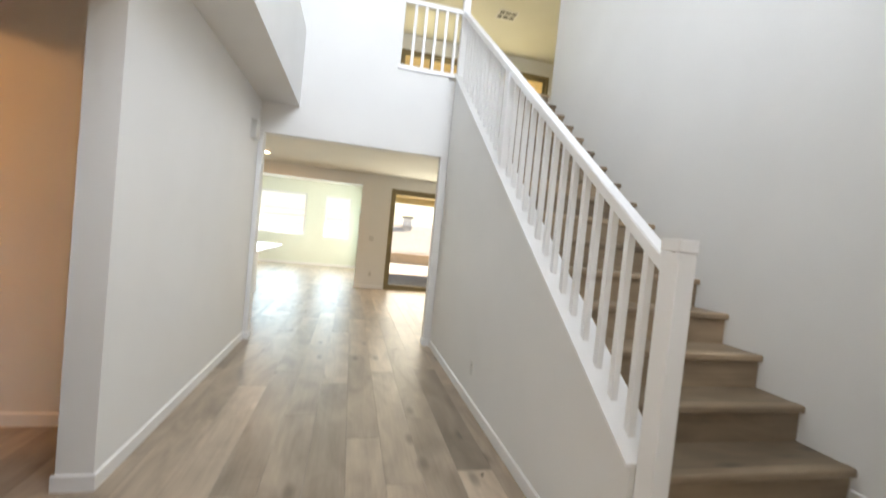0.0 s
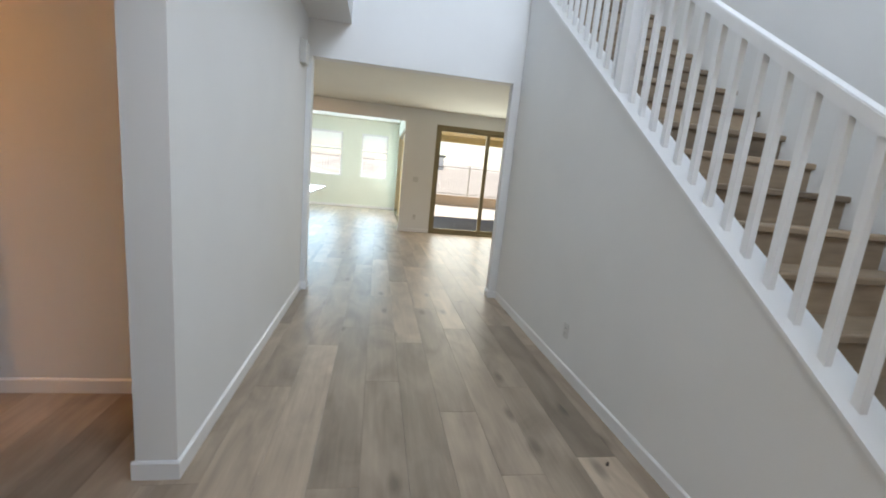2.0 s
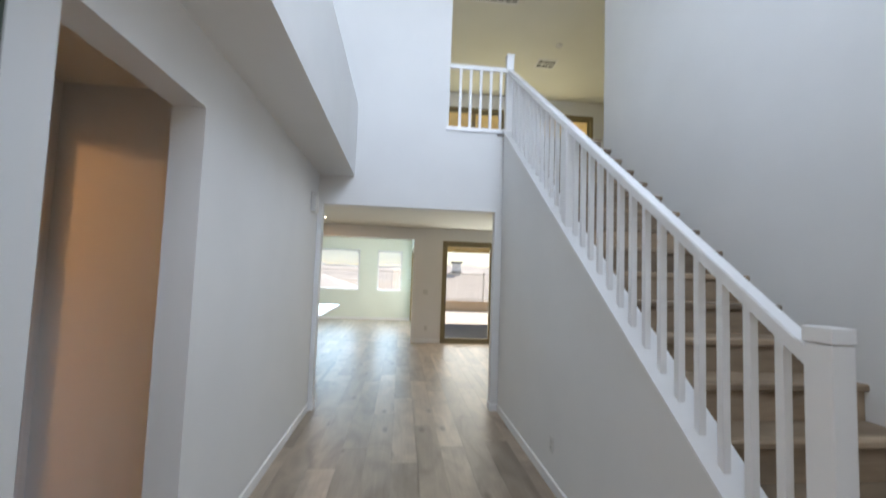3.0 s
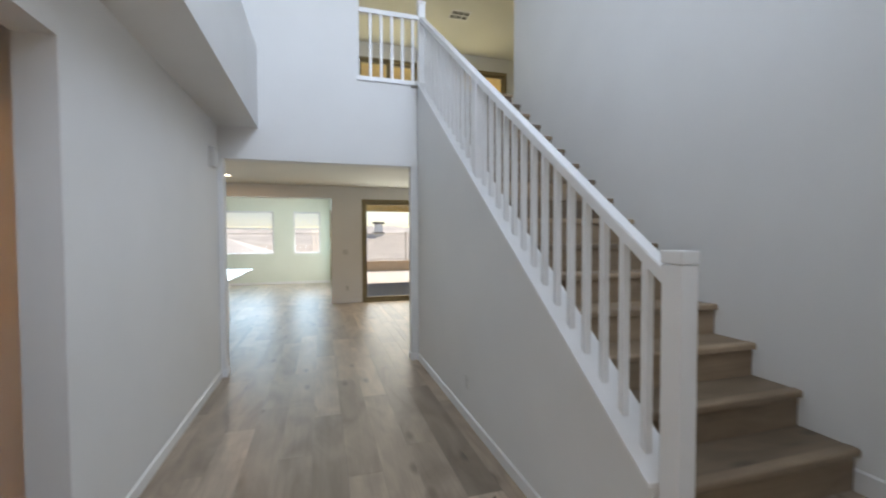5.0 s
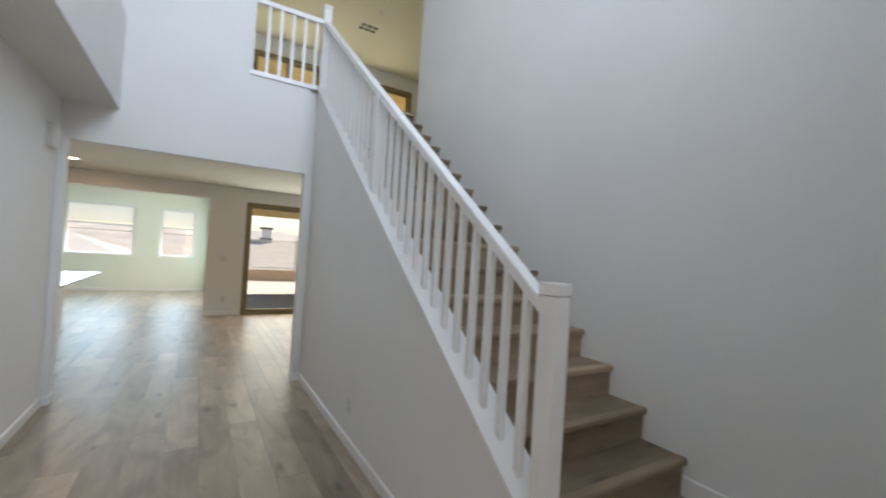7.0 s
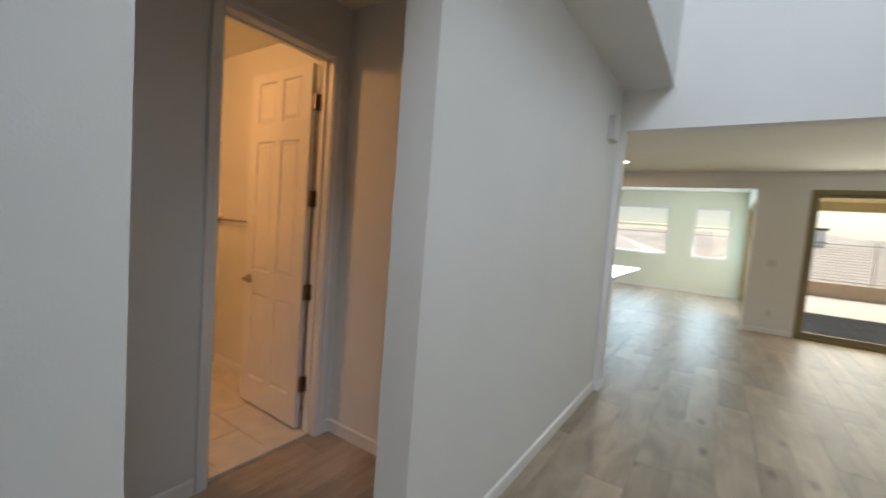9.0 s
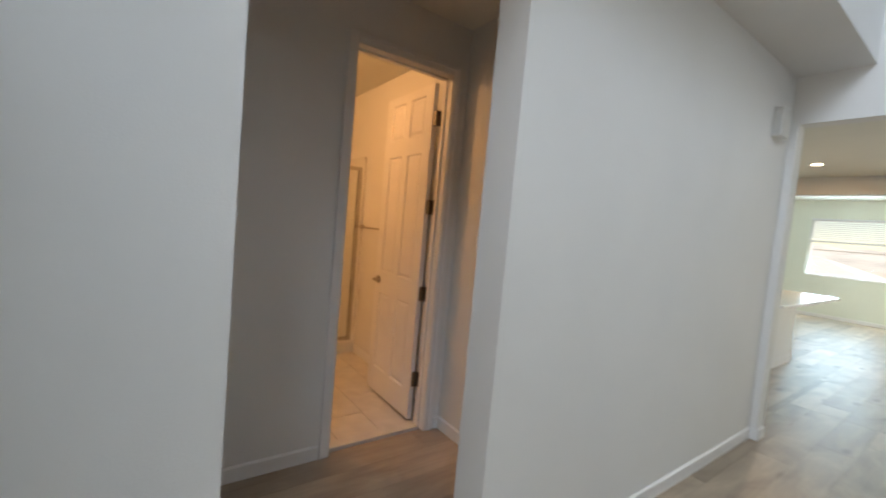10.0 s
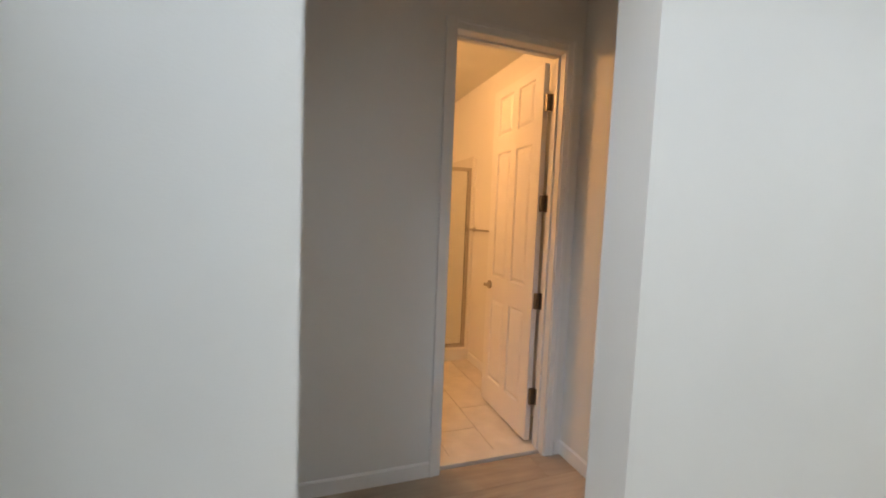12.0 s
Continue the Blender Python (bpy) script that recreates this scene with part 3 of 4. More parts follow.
def window(name, x0, x1, z0, z1, y, label):
    w = thing(name, label, "window", kind="structure", at=((x0 + x1) / 2, y, z0))
    base = Vector(((x0 + x1) / 2, y, z0))
    f = 0.045
    zm = z0 + (z1 - z0) * 0.6
    fr = part("window_frame", rel(boxes((x0, x0 + f, y + 0.04, y + 0.11, z0, z1), (x1 - f, x1, y + 0.04, y + 0.11, z0, z1),
                                        (x0 + f, x1 - f, y + 0.04, y + 0.11, z0, z0 + f), (x0 + f, x1 - f, y + 0.04, y + 0.11, z1 - f, z1)), base), VINYL, w)
    part("meeting_rail", rel(boxes((x0 + f, x1 - f, y + 0.05, y + 0.10, zm - 0.025, zm + 0.025), bevel=0.004), base), VINYL, w)
    part("window_sill", rel(boxes((x0 + 0.001, x1 - 0.001, y - 0.012, y + 0.04, z0 + 0.001, z0 + 0.018), bevel=0.004), base), TRIM, w)
    for a, b in ((z0 + f, zm - 0.025), (zm + 0.025, z1 - f)):
        p = part("pane", rel(boxes((x0 + f, x1 - f, y + 0.072, y + 0.078, a, b)), base), GLASS, w)
        p.visible_shadow = False
    bl = thing("window_blind", "white horizontal blind half raised in the window", "blind", "nook blinds", at=((x0 + x1) / 2, y + 0.02, z1))
    base = Vector(((x0 + x1) / 2, y + 0.02, z1))
    part("headrail", rel(boxes((x0 + 0.006, x1 - 0.006, y - 0.002, y + 0.038, z1 - 0.042, z1 - 0.004), bevel=0.003), base), SLAT, bl)
    zb = zm + 0.0
    z = z1 - 0.065
    me = None
    while z > zb + 0.05:
        if me is None:
            bm = boxes((-(x1 - x0) / 2 + 0.008, (x1 - x0) / 2 - 0.008, -0.024, 0.024, -0.0014, 0.0014))
            bm.transform(Matrix.Rotation(radians(-28), 4, "X"))
            me = mesh_of("slat", bm, SLAT)
        ob = new("slat", me)
        ob.parent, ob.location = bl, (0, 0, z - z1)
        z -= 0.046
    part("bottom_rail", rel(boxes((x0 + 0.008, x1 - 0.008, y + 0.006, y + 0.034, zb - 0.012, zb + 0.022), bevel=0.003), base), SLAT, bl)
    return w


window("window_1", *W1, YN, "white vinyl single-hung window with raised blind")
window("window_2", *W2, YN, "narrow white vinyl window with raised blind")


def slider(name, x0, x1, z0, z1, y, label, m=None, panels=2):
    """A sliding glass door in the plane y, facing -y; m moves it whole."""
    s = thing(name, label, "sliding door", kind="structure")
    f = 0.065

    def add(nm, bm, mat, parent=s, lab=""):
        if m:
            bm.transform(m)
        return part(nm, bm, mat, parent, lab)

    add("door_frame", boxes((x0, x0 + f, y - 0.012, y + 0.13, z0, z1), (x1 - f, x1, y - 0.012, y + 0.13, z0, z1),
                            (x0 + f, x1 - f, y - 0.012, y + 0.13, z1 - f, z1), (x0 + f, x1 - f, y - 0.012, y + 0.13, z0, z0 + 0.045)), BRONZE)
    w = (x1 - x0 - 2 * f) / panels
    for i in range(panels):
        a, b = x0 + f + w * i, x0 + f + w * (i + 1)
        yy = y + (0.02 if i == 0 else 0.07)
        g = 0.05
        sash = add("sash", boxes((a, a + g, yy, yy + 0.04, z0 + 0.046, z1 - f - 0.001), (b - g, b, yy, yy + 0.04, z0 + 0.046, z1 - f - 0.001),
                                 (a + g, b - g, yy, yy + 0.04, z0 + 0.046, z0 + 0.12), (a + g, b - g, yy, yy + 0.04, z1 - f - 0.06, z1 - f - 0.001)), BRONZE)
        p = add("pane", boxes((a + g, b - g, yy + 0.017, yy + 0.023, z0 + 0.12, z1 - f - 0.06)), GLASS, sash)
        p.visible_shadow = False
        if i == 0:
            bm = bmesh.new()
            box(bm, a + 0.012, a + 0.036, yy - 0.05, yy - 0.03, z0 + 0.93, z0 + 1.15, bevel=0.008)
            box(bm, a + 0.016, a + 0.032, yy - 0.04, yy + 0.002, z0 + 0.95, z0 + 0.975)
            box(bm, a + 0.016, a + 0.032, yy - 0.04, yy + 0.002, z0 + 1.105, z0 + 1.13)
            add("pull_handle", bm, DARKMETAL, sash)
    return s


slider("sliding_door_1", 0.99, 3.42, 0.0, 2.46, YR, "bronze-framed sliding glass patio door")
slider("sliding_door_2", 0.9, 2.43, UP, 5.84, 10.2, "bronze-framed sliding door of the upper loft")
slider("sliding_door_3", 3.25, 4.78, UP, 5.84, 10.2, "bronze-framed sliding door of the upper loft")
slider("sliding_door_4", -3.55, 0.0, 0.0, 2.42, 0.0, "bronze-framed sliding door beside the dining nook",
       Matrix.Translation((0.36, 14.3, 0)) @ Matrix.Rotation(radians(90), 4, "Z") @ Matrix.Rotation(radians(0), 4, "X") @ Matrix.Diagonal((1, -1, 1, 1)))

# ---- things in the great room ----
island = thing("kitchen_island", "white kitchen island base with panelled side", "island", at=(-2.05, 7.6, 0))
IB = Vector((-2.05, 7.6, 0))
part("body", rel(boxes((-2.42, -1.60, 6.75, 8.65, 0.0, 0.915)), IB), TRIM, island)
part("toe_board", rel(boxes((-1.598, -1.586, 6.75, 8.65, 0.0, 0.10), (-2.42, -1.586, 8.652, 8.664, 0.0, 0.10), bevel=0.003), IB), TRIM, island)
tagged(part("countertop", boxes((-2.46, -1.22, 6.55, 8.90, 0.918, 0.95), bevel=0.004), QUARTZ, None), "white quartz countertop on the kitchen island", "countertop")

can = thing("recessed_light", "round recessed ceiling light, switched on", "ceiling light", at=(-1.65, 8.87, GREAT))
bm = bmesh.new()
bmesh.ops.create_cone(bm, cap_ends=False, segments=40, radius1=0.095, radius2=0.058, depth=0.012, matrix=Matrix.Translation((0, 0, -0.007)))
part("trim_ring", bm, TRIM, can)
part("lens", cyl(bmesh.new(), (0, 0, -0.004), (0, 0, -0.009), 0.058, seg=40), CAN_GLOW, can)


def wall_plate(name, label, category, m, rocker, wide=0.036):
    """A cover plate on a wall that faces -y before m moves it."""
    w = new(name)
    w.matrix_world = m
    tagged(w, label, category)
    part("plate", boxes((-wide, wide, -0.006, 0.0, -0.058, 0.058), bevel=0.0025), PLASTIC, w)
    if rocker:
        for x in (-0.023, 0.023) if wide > 0.05 else (0.0,):
            part("rocker", boxes((x - 0.016, x + 0.016, -0.0095, -0.0055, -0.033, 0.033), bevel=0.002), PLASTIC, w)
    else:
        for z in (-0.02, 0.02):
            bm = boxes((-0.016, 0.016, -0.0085, -0.0055, z - 0.014, z + 0.014), bevel=0.0025)
            so = part("socket", bm, PLASTIC, w)
            # Dark bars on the face paint in the shade of the slots.
            part("slots", boxes((-0.008, -0.005, -0.0092, -0.0083, z - 0.006, z + 0.006), (0.005, 0.008, -0.0092, -0.0083, z - 0.006, z + 0.006)), DARK, so)
    return w


wall_plate("wall_outlet", "white duplex outlet on the knee wall", "outlet", pose(XR - 0.0005, 3.466, 0.33, 0, 0, -90), False)
wall_plate("wall_outlet", "white duplex outlet on the rear wall", "outlet", pose(0.637, YR - 0.0005, 0.35), False)
wall_plate("light_switch", "white rocker switch beside the patio door", "switch", pose(0.60, YR - 0.0005, 1.208), True, 0.06)

chime = thing("door_chime", "white door chime box high on the hall wall", "door chime", at=(XL, 4.99, 2.39))
part("cover", boxes((0.0, 0.055, -0.085, 0.085, -0.1, 0.1), bevel=0.012), PLASTIC, chime)
part("back_plate", boxes((-0.001, 0.008, -0.092, 0.092, -0.107, 0.107), bevel=0.003), PLASTIC, chime)

chip = thing("wood_chip", "small dark curled wood chip on the floor", "debris", at=(1.03, 2.437, 0.0))
bm = bmesh.new()
rows = []
for i in range(7):
    a = i / 6.0
    w = 0.007 * math.sin(math.pi * (0.12 + 0.8 * a))
    rows.append([bm.verts.new((-0.016 + 0.034 * a, w * s + 0.004 * a * a, 0.001 + 0.005 * abs(a - 0.4) + 0.002 * (s > 0))) for s in (-1, 0, 1)])
for r0, r1 in zip(rows, rows[1:]):
    for j in range(2):
        bm.faces.new((r0[j], r1[j], r1[j + 1], r0[j + 1]))
ext = bmesh.ops.extrude_face_region(bm, geom=bm.faces[:])
bmesh.ops.translate(bm, vec=(0, 0, 0.0025), verts=[g for g in ext["geom"] if isinstance(g, bmesh.types.BMVert)])
bmesh.ops.recalc_face_normals(bm, faces=bm.faces[:])
bm.transform(Matrix.Rotation(radians(35), 4, "Z"))
part("chip", bm, JOINT, chip)

# ---- loft ceiling fixtures ----


def ceiling_grille(name, x0, x1, y0, y1, rows, cols, label):
    v = thing(name, label, "vent", at=((x0 + x1) / 2, (y0 + y1) / 2, TOP))
    base = Vector(((x0 + x1) / 2, (y0 + y1) / 2, TOP))
    # Added black sheet in place of the shaded duct behind the slats.
    part("dark_sheet", rel(boxes((x0 + 0.01, x1 - 0.01, y0 + 0.01, y1 - 0.01, TOP - 0.004, TOP - 0.001)), base), DARK, v)
    f = 0.03
    part("frame", rel(boxes((x0, x0 + f, y0, y1, TOP - 0.014, TOP - 0.0005), (x1 - f, x1, y0, y1, TOP - 0.014, TOP - 0.0005),
                            (x0 + f, x1 - f, y0, y0 + f, TOP - 0.014, TOP - 0.0005), (x0 + f, x1 - f, y1 - f, y1, TOP - 0.014, TOP - 0.0005)), base), TRIM, v)
    for c in range(1, cols):
        x = x0 + (x1 - x0) * c / cols
        part("bar", rel(boxes((x - 0.01, x + 0.01, y0 + f, y1 - f, TOP - 0.013, TOP - 0.004)), base), TRIM, v)
    ym = (y0 + y1) / 2
    part("cross_bar", rel(boxes((x0 + f, x1 - f, ym - 0.008, ym + 0.008, TOP - 0.0145, TOP - 0.004)), base), TRIM, v)
    step = (y1 - y0 - 2 * f) / rows
    for r in range(rows):
        y = y0 + f + step * (r + 0.5)
        bm = boxes((x0 + f, x1 - f, -step * 0.42, step * 0.42, -0.001, 0.001))
        bm.transform(Matrix.Translation((0, y, TOP - 0.010)) @ Matrix.Rotation(radians(18), 4, "X"))
        part("slat", rel(bm, base), VENT, v)
    return v


ceiling_grille("return_grille", 0.56, 1.76, 6.1, 6.72, 16, 10, "large white ceiling return air grille")
ceiling_grille("ceiling_vent", 2.68, 3.1, 8.3, 8.66, 6, 3, "white square ceiling air vent")
sd = thing("smoke_detector", "round white smoke detector on the ceiling", "smoke detector", at=(2.9, 7.77, TOP))
part("base", cyl(bmesh.new(), (0, 0, 0), (0, 0, -0.012), 0.07, seg=32), PLASTIC, sd)
part("cover", cyl(bmesh.new(), (0, 0, -0.012), (0, 0, -0.04), 0.062, 0.045, seg=32), PLASTIC, sd)

# ---- bathroom ----
bl = thing("bath_ceiling_lamp", "round warm bathroom ceiling lamp, switched on", "ceiling light", at=(-3.3, 1.8, 2.8))
part("base", cyl(bmesh.new(), (0, 0, 0), (0, 0, -0.02), 0.15, seg=36), TRIM, bl)
part("shade", cyl(bmesh.new(), (0, 0, -0.02), (0, 0, -0.06), 0.14, 0.11, seg=36), BATH_GLOW, bl)

shower = thing("shower_stall", "white shower stall with framed glass door", "shower", at=(-4.5, 2.4, 0))
SB = Vector((-4.5, 2.4, 0))
part("curb", rel(boxes((-4.10, -3.98, 1.6, 3.215, 0.0, 0.13), bevel=0.015), SB), SHOWER, shower)
part("pan", rel(boxes((-5.08, -4.10, 1.6, 3.215, 0.0, 0.05)), SB), SHOWER, shower)
part("surround", rel(boxes((-5.095, -5.08, 1.6, 3.215, 0.05, 2.1), (-5.08, -4.03, 3.20, 3.218, 0.05, 2.1), (-5.08, -4.03, 1.585, 1.6, 0.0, 2.1)), SB), SHOWER, shower)
part("bench", rel(boxes((-5.08, -4.75, 2.75, 3.2, 0.05, 0.48), bevel=0.03), SB), SHOWER, shower)
part("edge_trim", rel(boxes((-4.07, -3.995, 3.185, 3.222, 0.13, 2.08), bevel=0.008), SB), SHOWER, shower)
fr = part("door_frame", rel(boxes((-4.06, -4.03, 3.15, 3.185, 0.13, 1.98), (-4.06, -4.03, 1.62, 1.65, 0.13, 1.98), (-4.06, -4.03, 1.65, 3.15, 1.945, 1.98), (-4.06, -4.03, 1.65, 3.15, 0.131, 0.16)), SB), ALUMINIUM, shower)
part("glass", rel(boxes((-4.048, -4.042, 1.65, 3.15, 0.16, 1.945)), SB), SHOWER_GLASS, fr).visible_shadow = False
bar = thing("towel_bar", "satin nickel towel bar on the bathroom wall", "towel bar", at=(-3.7, 3.22, 1.36))
part("bar", cyl(bmesh.new(), (-0.28, -0.055, 0), (0.28, -0.055, 0), 0.009, seg=16), NICKEL, bar)
for x in (-0.27, 0.27):
    bm = cyl(bmesh.new(), (x, 0.0, 0), (x, -0.012, 0), 0.024, seg=24)
    cyl(bm, (x, -0.012, 0), (x, -0.062, 0), 0.011, seg=16)
    part("bracket", bm, NICKEL, bar)

# ---- outdoors ----
GZ = -0.10
structure("ground", boxes((-60, 90, 14.95, 20.3, GZ - 0.3, GZ - 0.004), (0.5, 90, YRB, 14.95, GZ - 0.3, GZ - 0.004), (-60, -5.4, -60, 14.95, GZ - 0.3, GZ - 0.004), (-60, 90, -60, -0.3, GZ - 0.3, GZ - 0.004)), GRAVEL, "pale gravel yard in full sun", "ground")
structure("ground_far", boxes((-300, 400, 20.3, 400, -3.6, -3.2)), EARTH, "dry earth on the lower land behind the yard", "ground")
structure("patio_roof", boxes((1.55, 9.5, YRB, 15.55, 2.74, 2.95)), PATIO_WOOD, "tan boarded patio roof", "roof")
structure("patio_beam", boxes((1.55, 9.5, 15.55, 15.8, 2.515, 3.0)), PATIO_WOOD, "tan beam at the edge of the patio roof", "beam")
structure("patio_post", boxes((9.2, 9.5, 15.55, 15.8, GZ, 2.515)), STUCCO, "tan stuccoed patio post", "post")
structure("balcony_floor", boxes((0.5, 6.5, 10.36, 14.9, 3.1, UP - 0.03)), STUCCO, "tan balcony floor outside the loft", "floor")
structure("balcony_parapet", boxes((0.5, 6.5, 14.75, 14.9, UP - 0.03, UP + 0.35)), STUCCO, "tan stuccoed balcony parapet", "wall")
structure("balcony_roof", boxes((0.3, 6.5, 10.36, 14.4, 6.1, 6.3)), PATIO_WOOD, "tan boarded roof over the balcony", "roof")
structure("yard_wall", boxes((-30, 40, 20.2, 20.4, GZ - 0.3, 0.34), (-30, 40, 20.17, 20.43, 0.34, 0.39)), BLOCK, "low tan block wall behind the yard", "wall")
fence = thing("iron_fence", "taupe iron picket fence on the block wall", "fence", at=(2, 20.3, 0.39))
FB = Vector((2, 20.3, 0.39))
for z in (0.48, 1.72):
    part("rail", rel(boxes((-10, 14, 20.285, 20.315, z - 0.018, z + 0.018)), FB), FENCE, fence)
picket = mesh_of("picket", boxes((-0.005, 0.005, -0.005, 0.005, 0.0, 1.42)), FENCE)
for i in range(176):
    ob = new("picket", picket)
    ob.parent, ob.location = fence, (-11 + 0.125 * i, 0, 0)
for i in range(9):
    part("post", rel(boxes((-9.7 + 2.75 * i, -9.64 + 2.75 * i, 20.27, 20.33, 0.39, 1.85)), FB), FENCE, fence)

def hip_house(x0, x1, y0, y1, base, eave, top, ridge0, ridge1, label, tiles=ROOF):
    """A stuccoed house under a hip roof whose tiles lie in stepped courses."""
    at = Vector(((x0 + x1) / 2, (y0 + y1) / 2, base))
    ob = thing("neighbour_house", label, "house", "houses behind the yard", at=at)
    part("wall", rel(boxes((x0 + 0.5, x1 - 0.5, y0 + 0.6, y1 - 0.6, base, eave)), at), STUCCO, ob)
    bm = bmesh.new()
    n, ym = 18, (y0 + y1) / 2
    for k in range(n):
        f, g = k / n, (k + 1) / n
        ring = []
        for q in (f, g):
            z = eave + (top - eave) * q + (0.02 if q == f else 0.0)
            ring.append([bm.verts.new(p) for p in ((x0 + (ridge0 - x0) * q, y0 + (ym - y0) * q, z), (x1 + (ridge1 - x1) * q, y0 + (ym - y0) * q, z),
                                                   (x1 + (ridge1 - x1) * q, y1 + (ym - y1) * q, z), (x0 + (ridge0 - x0) * q, y1 + (ym - y1) * q, z))])
        for i in range(4):
            bm.faces.new((ring[0][i], ring[0][(i + 1) % 4], ring[1][(i + 1) % 4], ring[1][i]))
        if k:
            for i in range(4):
                bm.faces.new((last[i], last[(i + 1) % 4], ring[0][(i + 1) % 4], ring[0][i]))
        last = ring[1]
    part("roof", rel(bm, at), tiles, ob)
    return ob, at


house, HB = hip_house(-4, 18, 30, 44, -3.2, -0.9, 1.85, 3.0, 11.0, "tan house below with a taupe hip roof and chimney")
hip_house(-24, -4.2, 46, 60, -3.2, -0.9, 1.5, -17.0, -10.5, "tan house farther off with a hip roof lightened for glare", ROOF_GLARE)
chim = part("chimney", rel(boxes((4.60, 5.30, 36.6, 37.3, 1.2, 2.72)), HB), VINYL, house)
part("chimney_cap", rel(boxes((4.47, 5.43, 36.47, 37.43, 2.73, 2.88), (4.48, 5.42, 36.48, 37.42, 1.88, 1.99)), HB), IRON, house, "dark metal chimney cap")

bm = bmesh.new()
N = 90
low, high = [], []
for i in range(N):
    x = -400 + 900 * i / (N - 1)
    h = 9 + 7 * noise.noise(Vector((x * 0.012, 3.0, 0))) + 3 * noise.noise(Vector((x * 0.05, 9.0, 0)))
    low.append(bm.verts.new((x, 250, -8)))
    high.append(bm.verts.new((x, 330, h)))
for i in range(N - 1):
    bm.faces.new((low[i], low[i + 1], high[i + 1], high[i]))
structure("backdrop", bm, HILL, "low dry hills in haze", "hills")

# ---- patio pavers ----
patio = thing("patio_pavement", "grey concrete pavers in the patio's shade", "pavement", kind="structure")
structure("paver_bed", boxes((0.5, 6.6, YRB, 14.9, GZ - 0.003, GZ + 0.004)), GROUT, "sand bed below the pavers", "pavement")
paver = mesh_of("paver", box(bmesh.new(), -0.217, 0.217, -0.142, 0.142, 0.0, 0.022, bevel=0.006), PAVER)
for r in range(15):
    for c in range(13):
        x = 0.73 + 0.45 * c + (0.225 if r % 2 else 0.0)
        if x < 6.4:
            ob = new("paver", paver)
            ob.parent, ob.location = patio, (x, 10.46 + 0.3 * r, GZ)

# ---- floor pieces ----
floor = thing("floor", "greige oak plank floor in staggered rows", "floor", kind="structure")
PW, PL = 0.2265, 1.866
ENDS = {-4: 5.067, -3: 3.825, -2: 4.205, -1: 3.275, 0: 3.91, 1: 2.92, 2: 2.385, 3: 3.21, 4: 2.50}      # one board end in each row of the hall
PALE = {(-3, -1): 0.85, (0, 0): 0.8, (-1, 1): 0.8, (1, 1): 0.78, (2, 1): 0.82, (4, -1): 0.9, (2, -1): 0.7, (1, -1): 0.62,
        (4, 0): 0.12, (3, 0): 0.3, (3, 1): 0.35, (0, -1): 0.3, (-2, -1): 0.35, (-1, -1): 0.38, (-3, 0): 0.45, (-2, 0): 0.42}   # boards lighter or darker than most
plank_cache = {}


def plank_mesh(w, n):
    key = (round(w, 3), round(n, 3))
    if key not in plank_cache:
        bm = boxes((-w / 2 + 0.0004, w / 2 - 0.0004, -n / 2 + 0.0006, n / 2 - 0.0006, -0.011, 0.0))
        top = [e for e in bm.edges if all(v.co.z > -0.001 for v in e.verts)]
        bmesh.ops.bevel(bm, geom=top, offset=0.0009, segments=1, affect="EDGES")
        plank_cache[key] = mesh_of("plank", bm, FLOOR_OAK)
    return plank_cache[key]


rng = random.Random(7)
floor_upper.color = (0.5, 0.5, 0.5, 1)


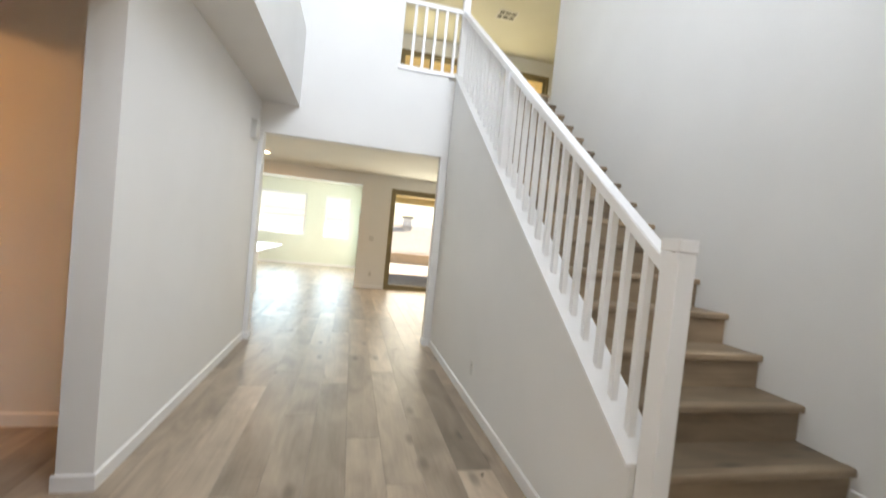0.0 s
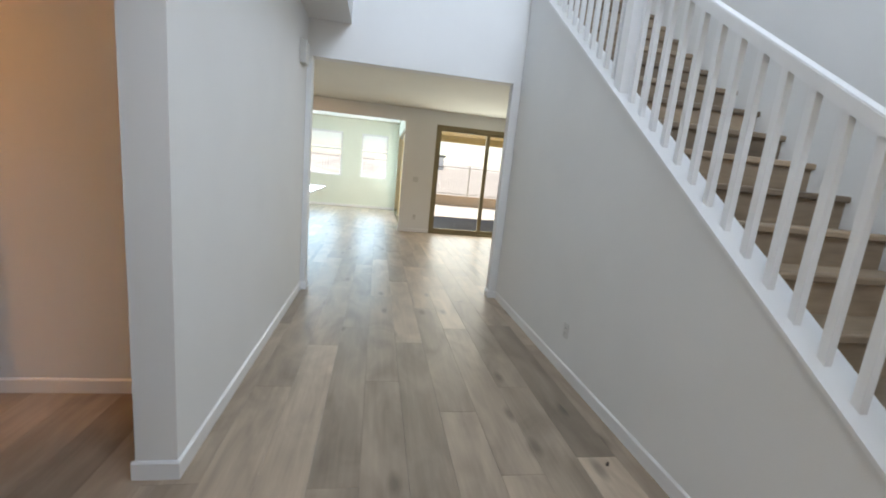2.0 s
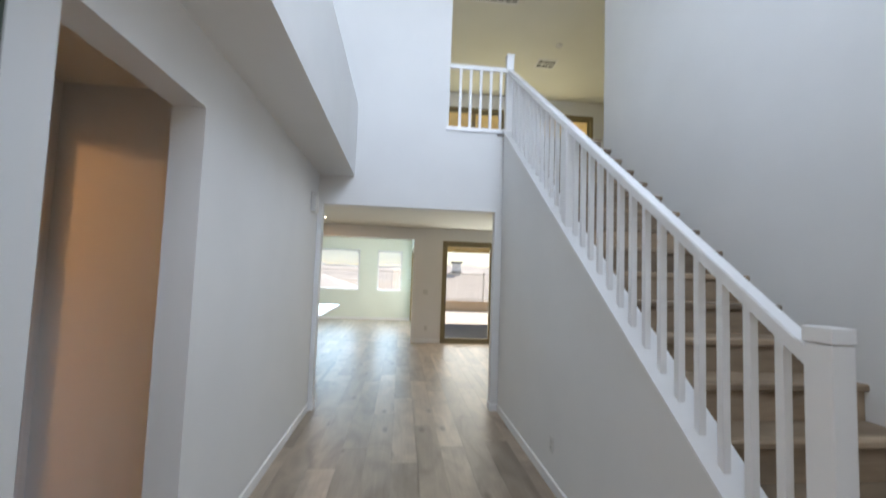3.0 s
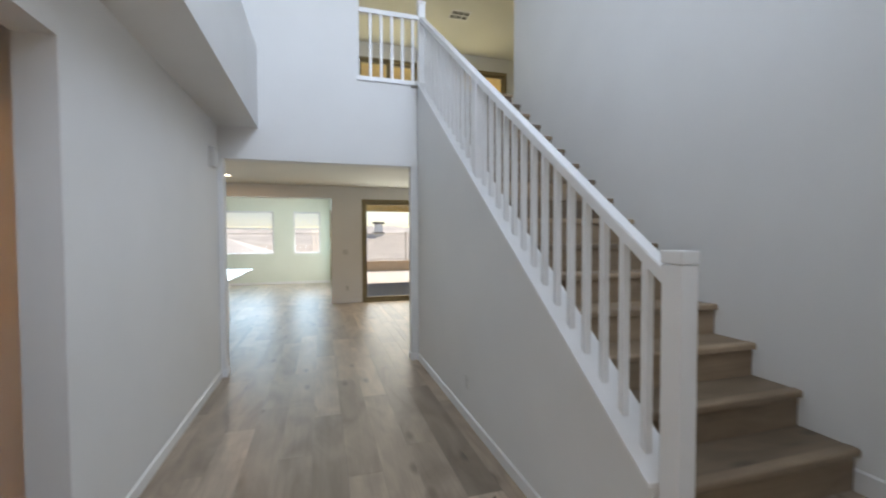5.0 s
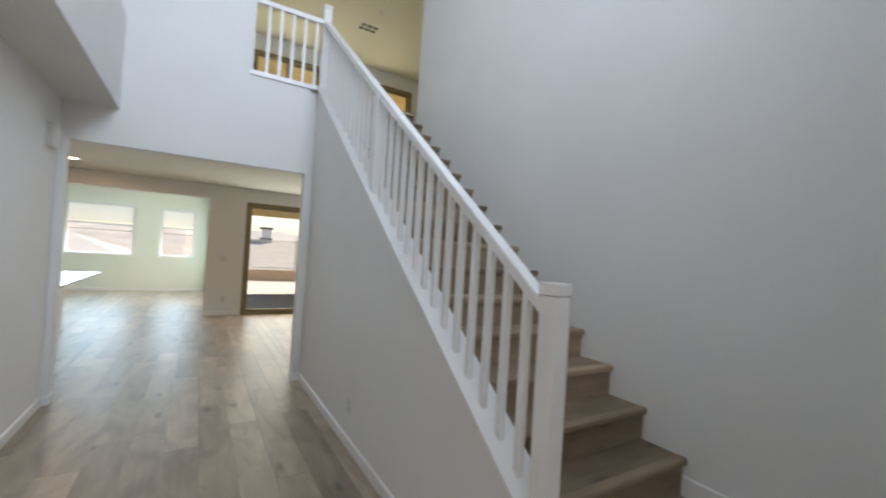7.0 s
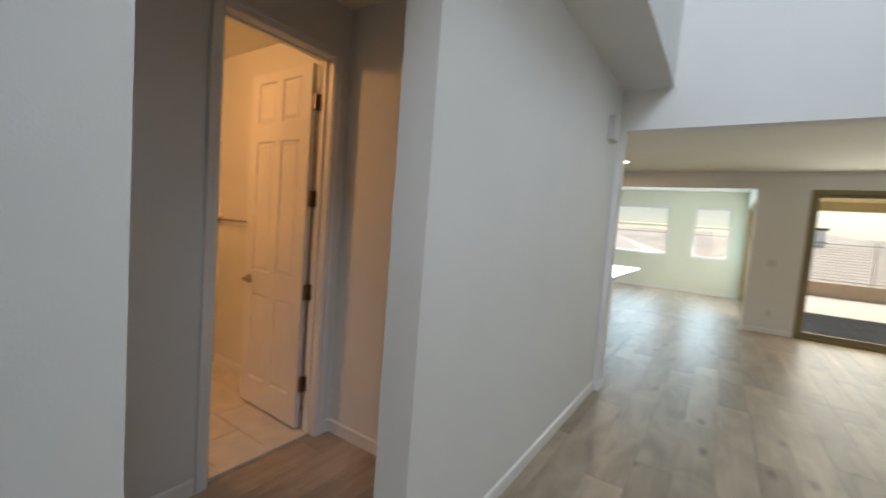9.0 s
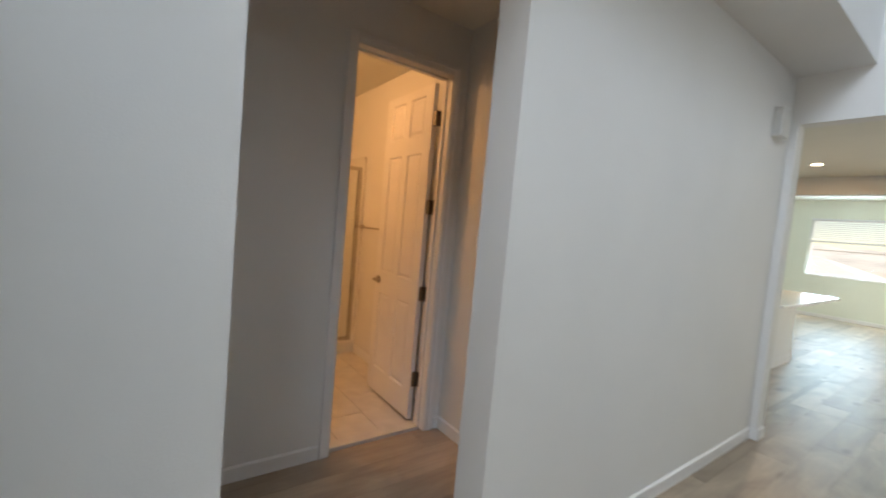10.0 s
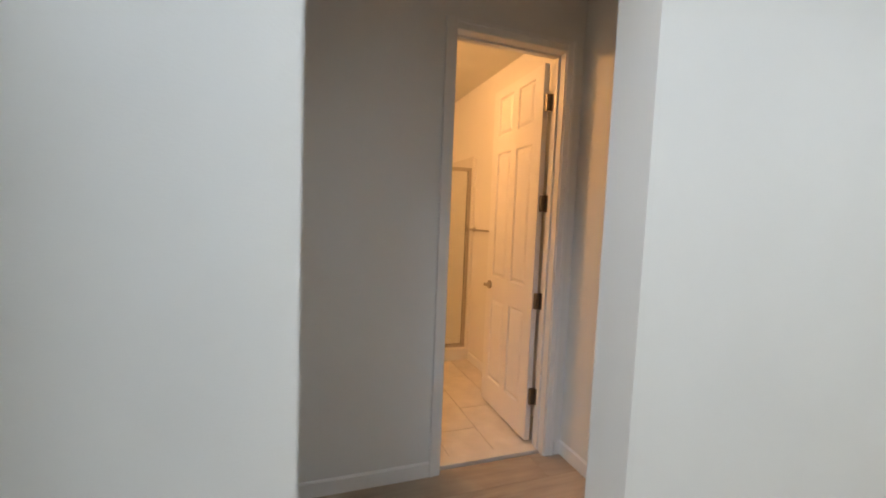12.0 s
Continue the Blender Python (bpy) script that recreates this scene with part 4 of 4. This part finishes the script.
def lay(x0, x1, y0, y1, phase, z=0.0, owner=None):
    """Rows of planks along y with staggered ends, cut at the edges."""
    i0 = math.floor((x0 - phase) / PW)
    i = i0
    while phase + i * PW < x1 - 0.002:
        a, b = max(x0, phase + i * PW), min(x1, phase + (i + 1) * PW)
        end = ENDS.get(i, 0.69 * i + 0.24 * (i % 3))
        k = math.floor((y0 - end) / PL)
        y = end + PL * k
        while y < y1 - 0.002:
            c, d = max(y0, y), min(y1, y + PL)
            if d - c > 0.01 and b - a > 0.004:
                ob = new("plank", plank_mesh(b - a, d - c))
                ob.parent = owner or floor
                v = PALE.get((i, k), rng.uniform(0.25, 0.75)) if owner is None else rng.uniform(0.35, 0.7)
                ob.color = (v, v, v, 1)
                ob.location = Vector(((a + b) / 2, (c + d) / 2, z)) - (owner.location if owner else Vector())
            y += PL
            k += 1
        i += 1


lay(1.245, XS, 0.0, NOSE_Y + 0.028, 0.105, LAND, stairs)
lay(-1.0925, 1.25, 0.0, 6.6, -0.018)
lay(XB - 0.03, -1.0925, 1.0, YV, -0.018)
lay(-3.6, -1.0925, YHB, 10.22, -0.018)
lay(-1.0925, 1.25, 6.6, 10.22, -0.018)
lay(1.25, 4.2, YHB, 10.22, -0.018)
lay(-3.6, 0.36, 10.22, YN, -0.018)

tile_floor = thing("floor_bath", "cream stone-look tile floor in running bond", "floor", kind="structure")
structure("grout_bed", boxes((-3.99, XBB + 0.001, 0.9, 3.22, -0.012, 0.001)), GROUT, "grey grout below the bathroom tiles", "floor")
tile = mesh_of("tile", box(bmesh.new(), -0.298, 0.298, -0.148, 0.148, -0.006, 0.006, bevel=0.0015), TILE)
for r in range(8):
    for c in range(4):
        x, y = -2.67 - 0.602 * c + (0.3 if r % 2 else 0.0), 1.06 + 0.302 * r
        if x > -2.37 - 0.29 or x < -3.99 + 0.2:
            continue
        ob = new("tile", tile)
        ob.parent, ob.location = tile_floor, (x, y, 0.0)
cut_tile = {w: mesh_of("tile", box(bmesh.new(), -w / 2, w / 2, -0.148, 0.148, -0.006, 0.006, bevel=0.0015), TILE) for w in (0.294, 0.408, 0.108)}
for r in range(8):
    y = 1.06 + 0.302 * r
    for x, w in ((-2.52, 0.294), (-3.929, 0.108)) if r % 2 else ((-3.778, 0.408),):
        ob = new("tile", cut_tile[w])
        ob.parent, ob.location = tile_floor, (x, y, 0.0)
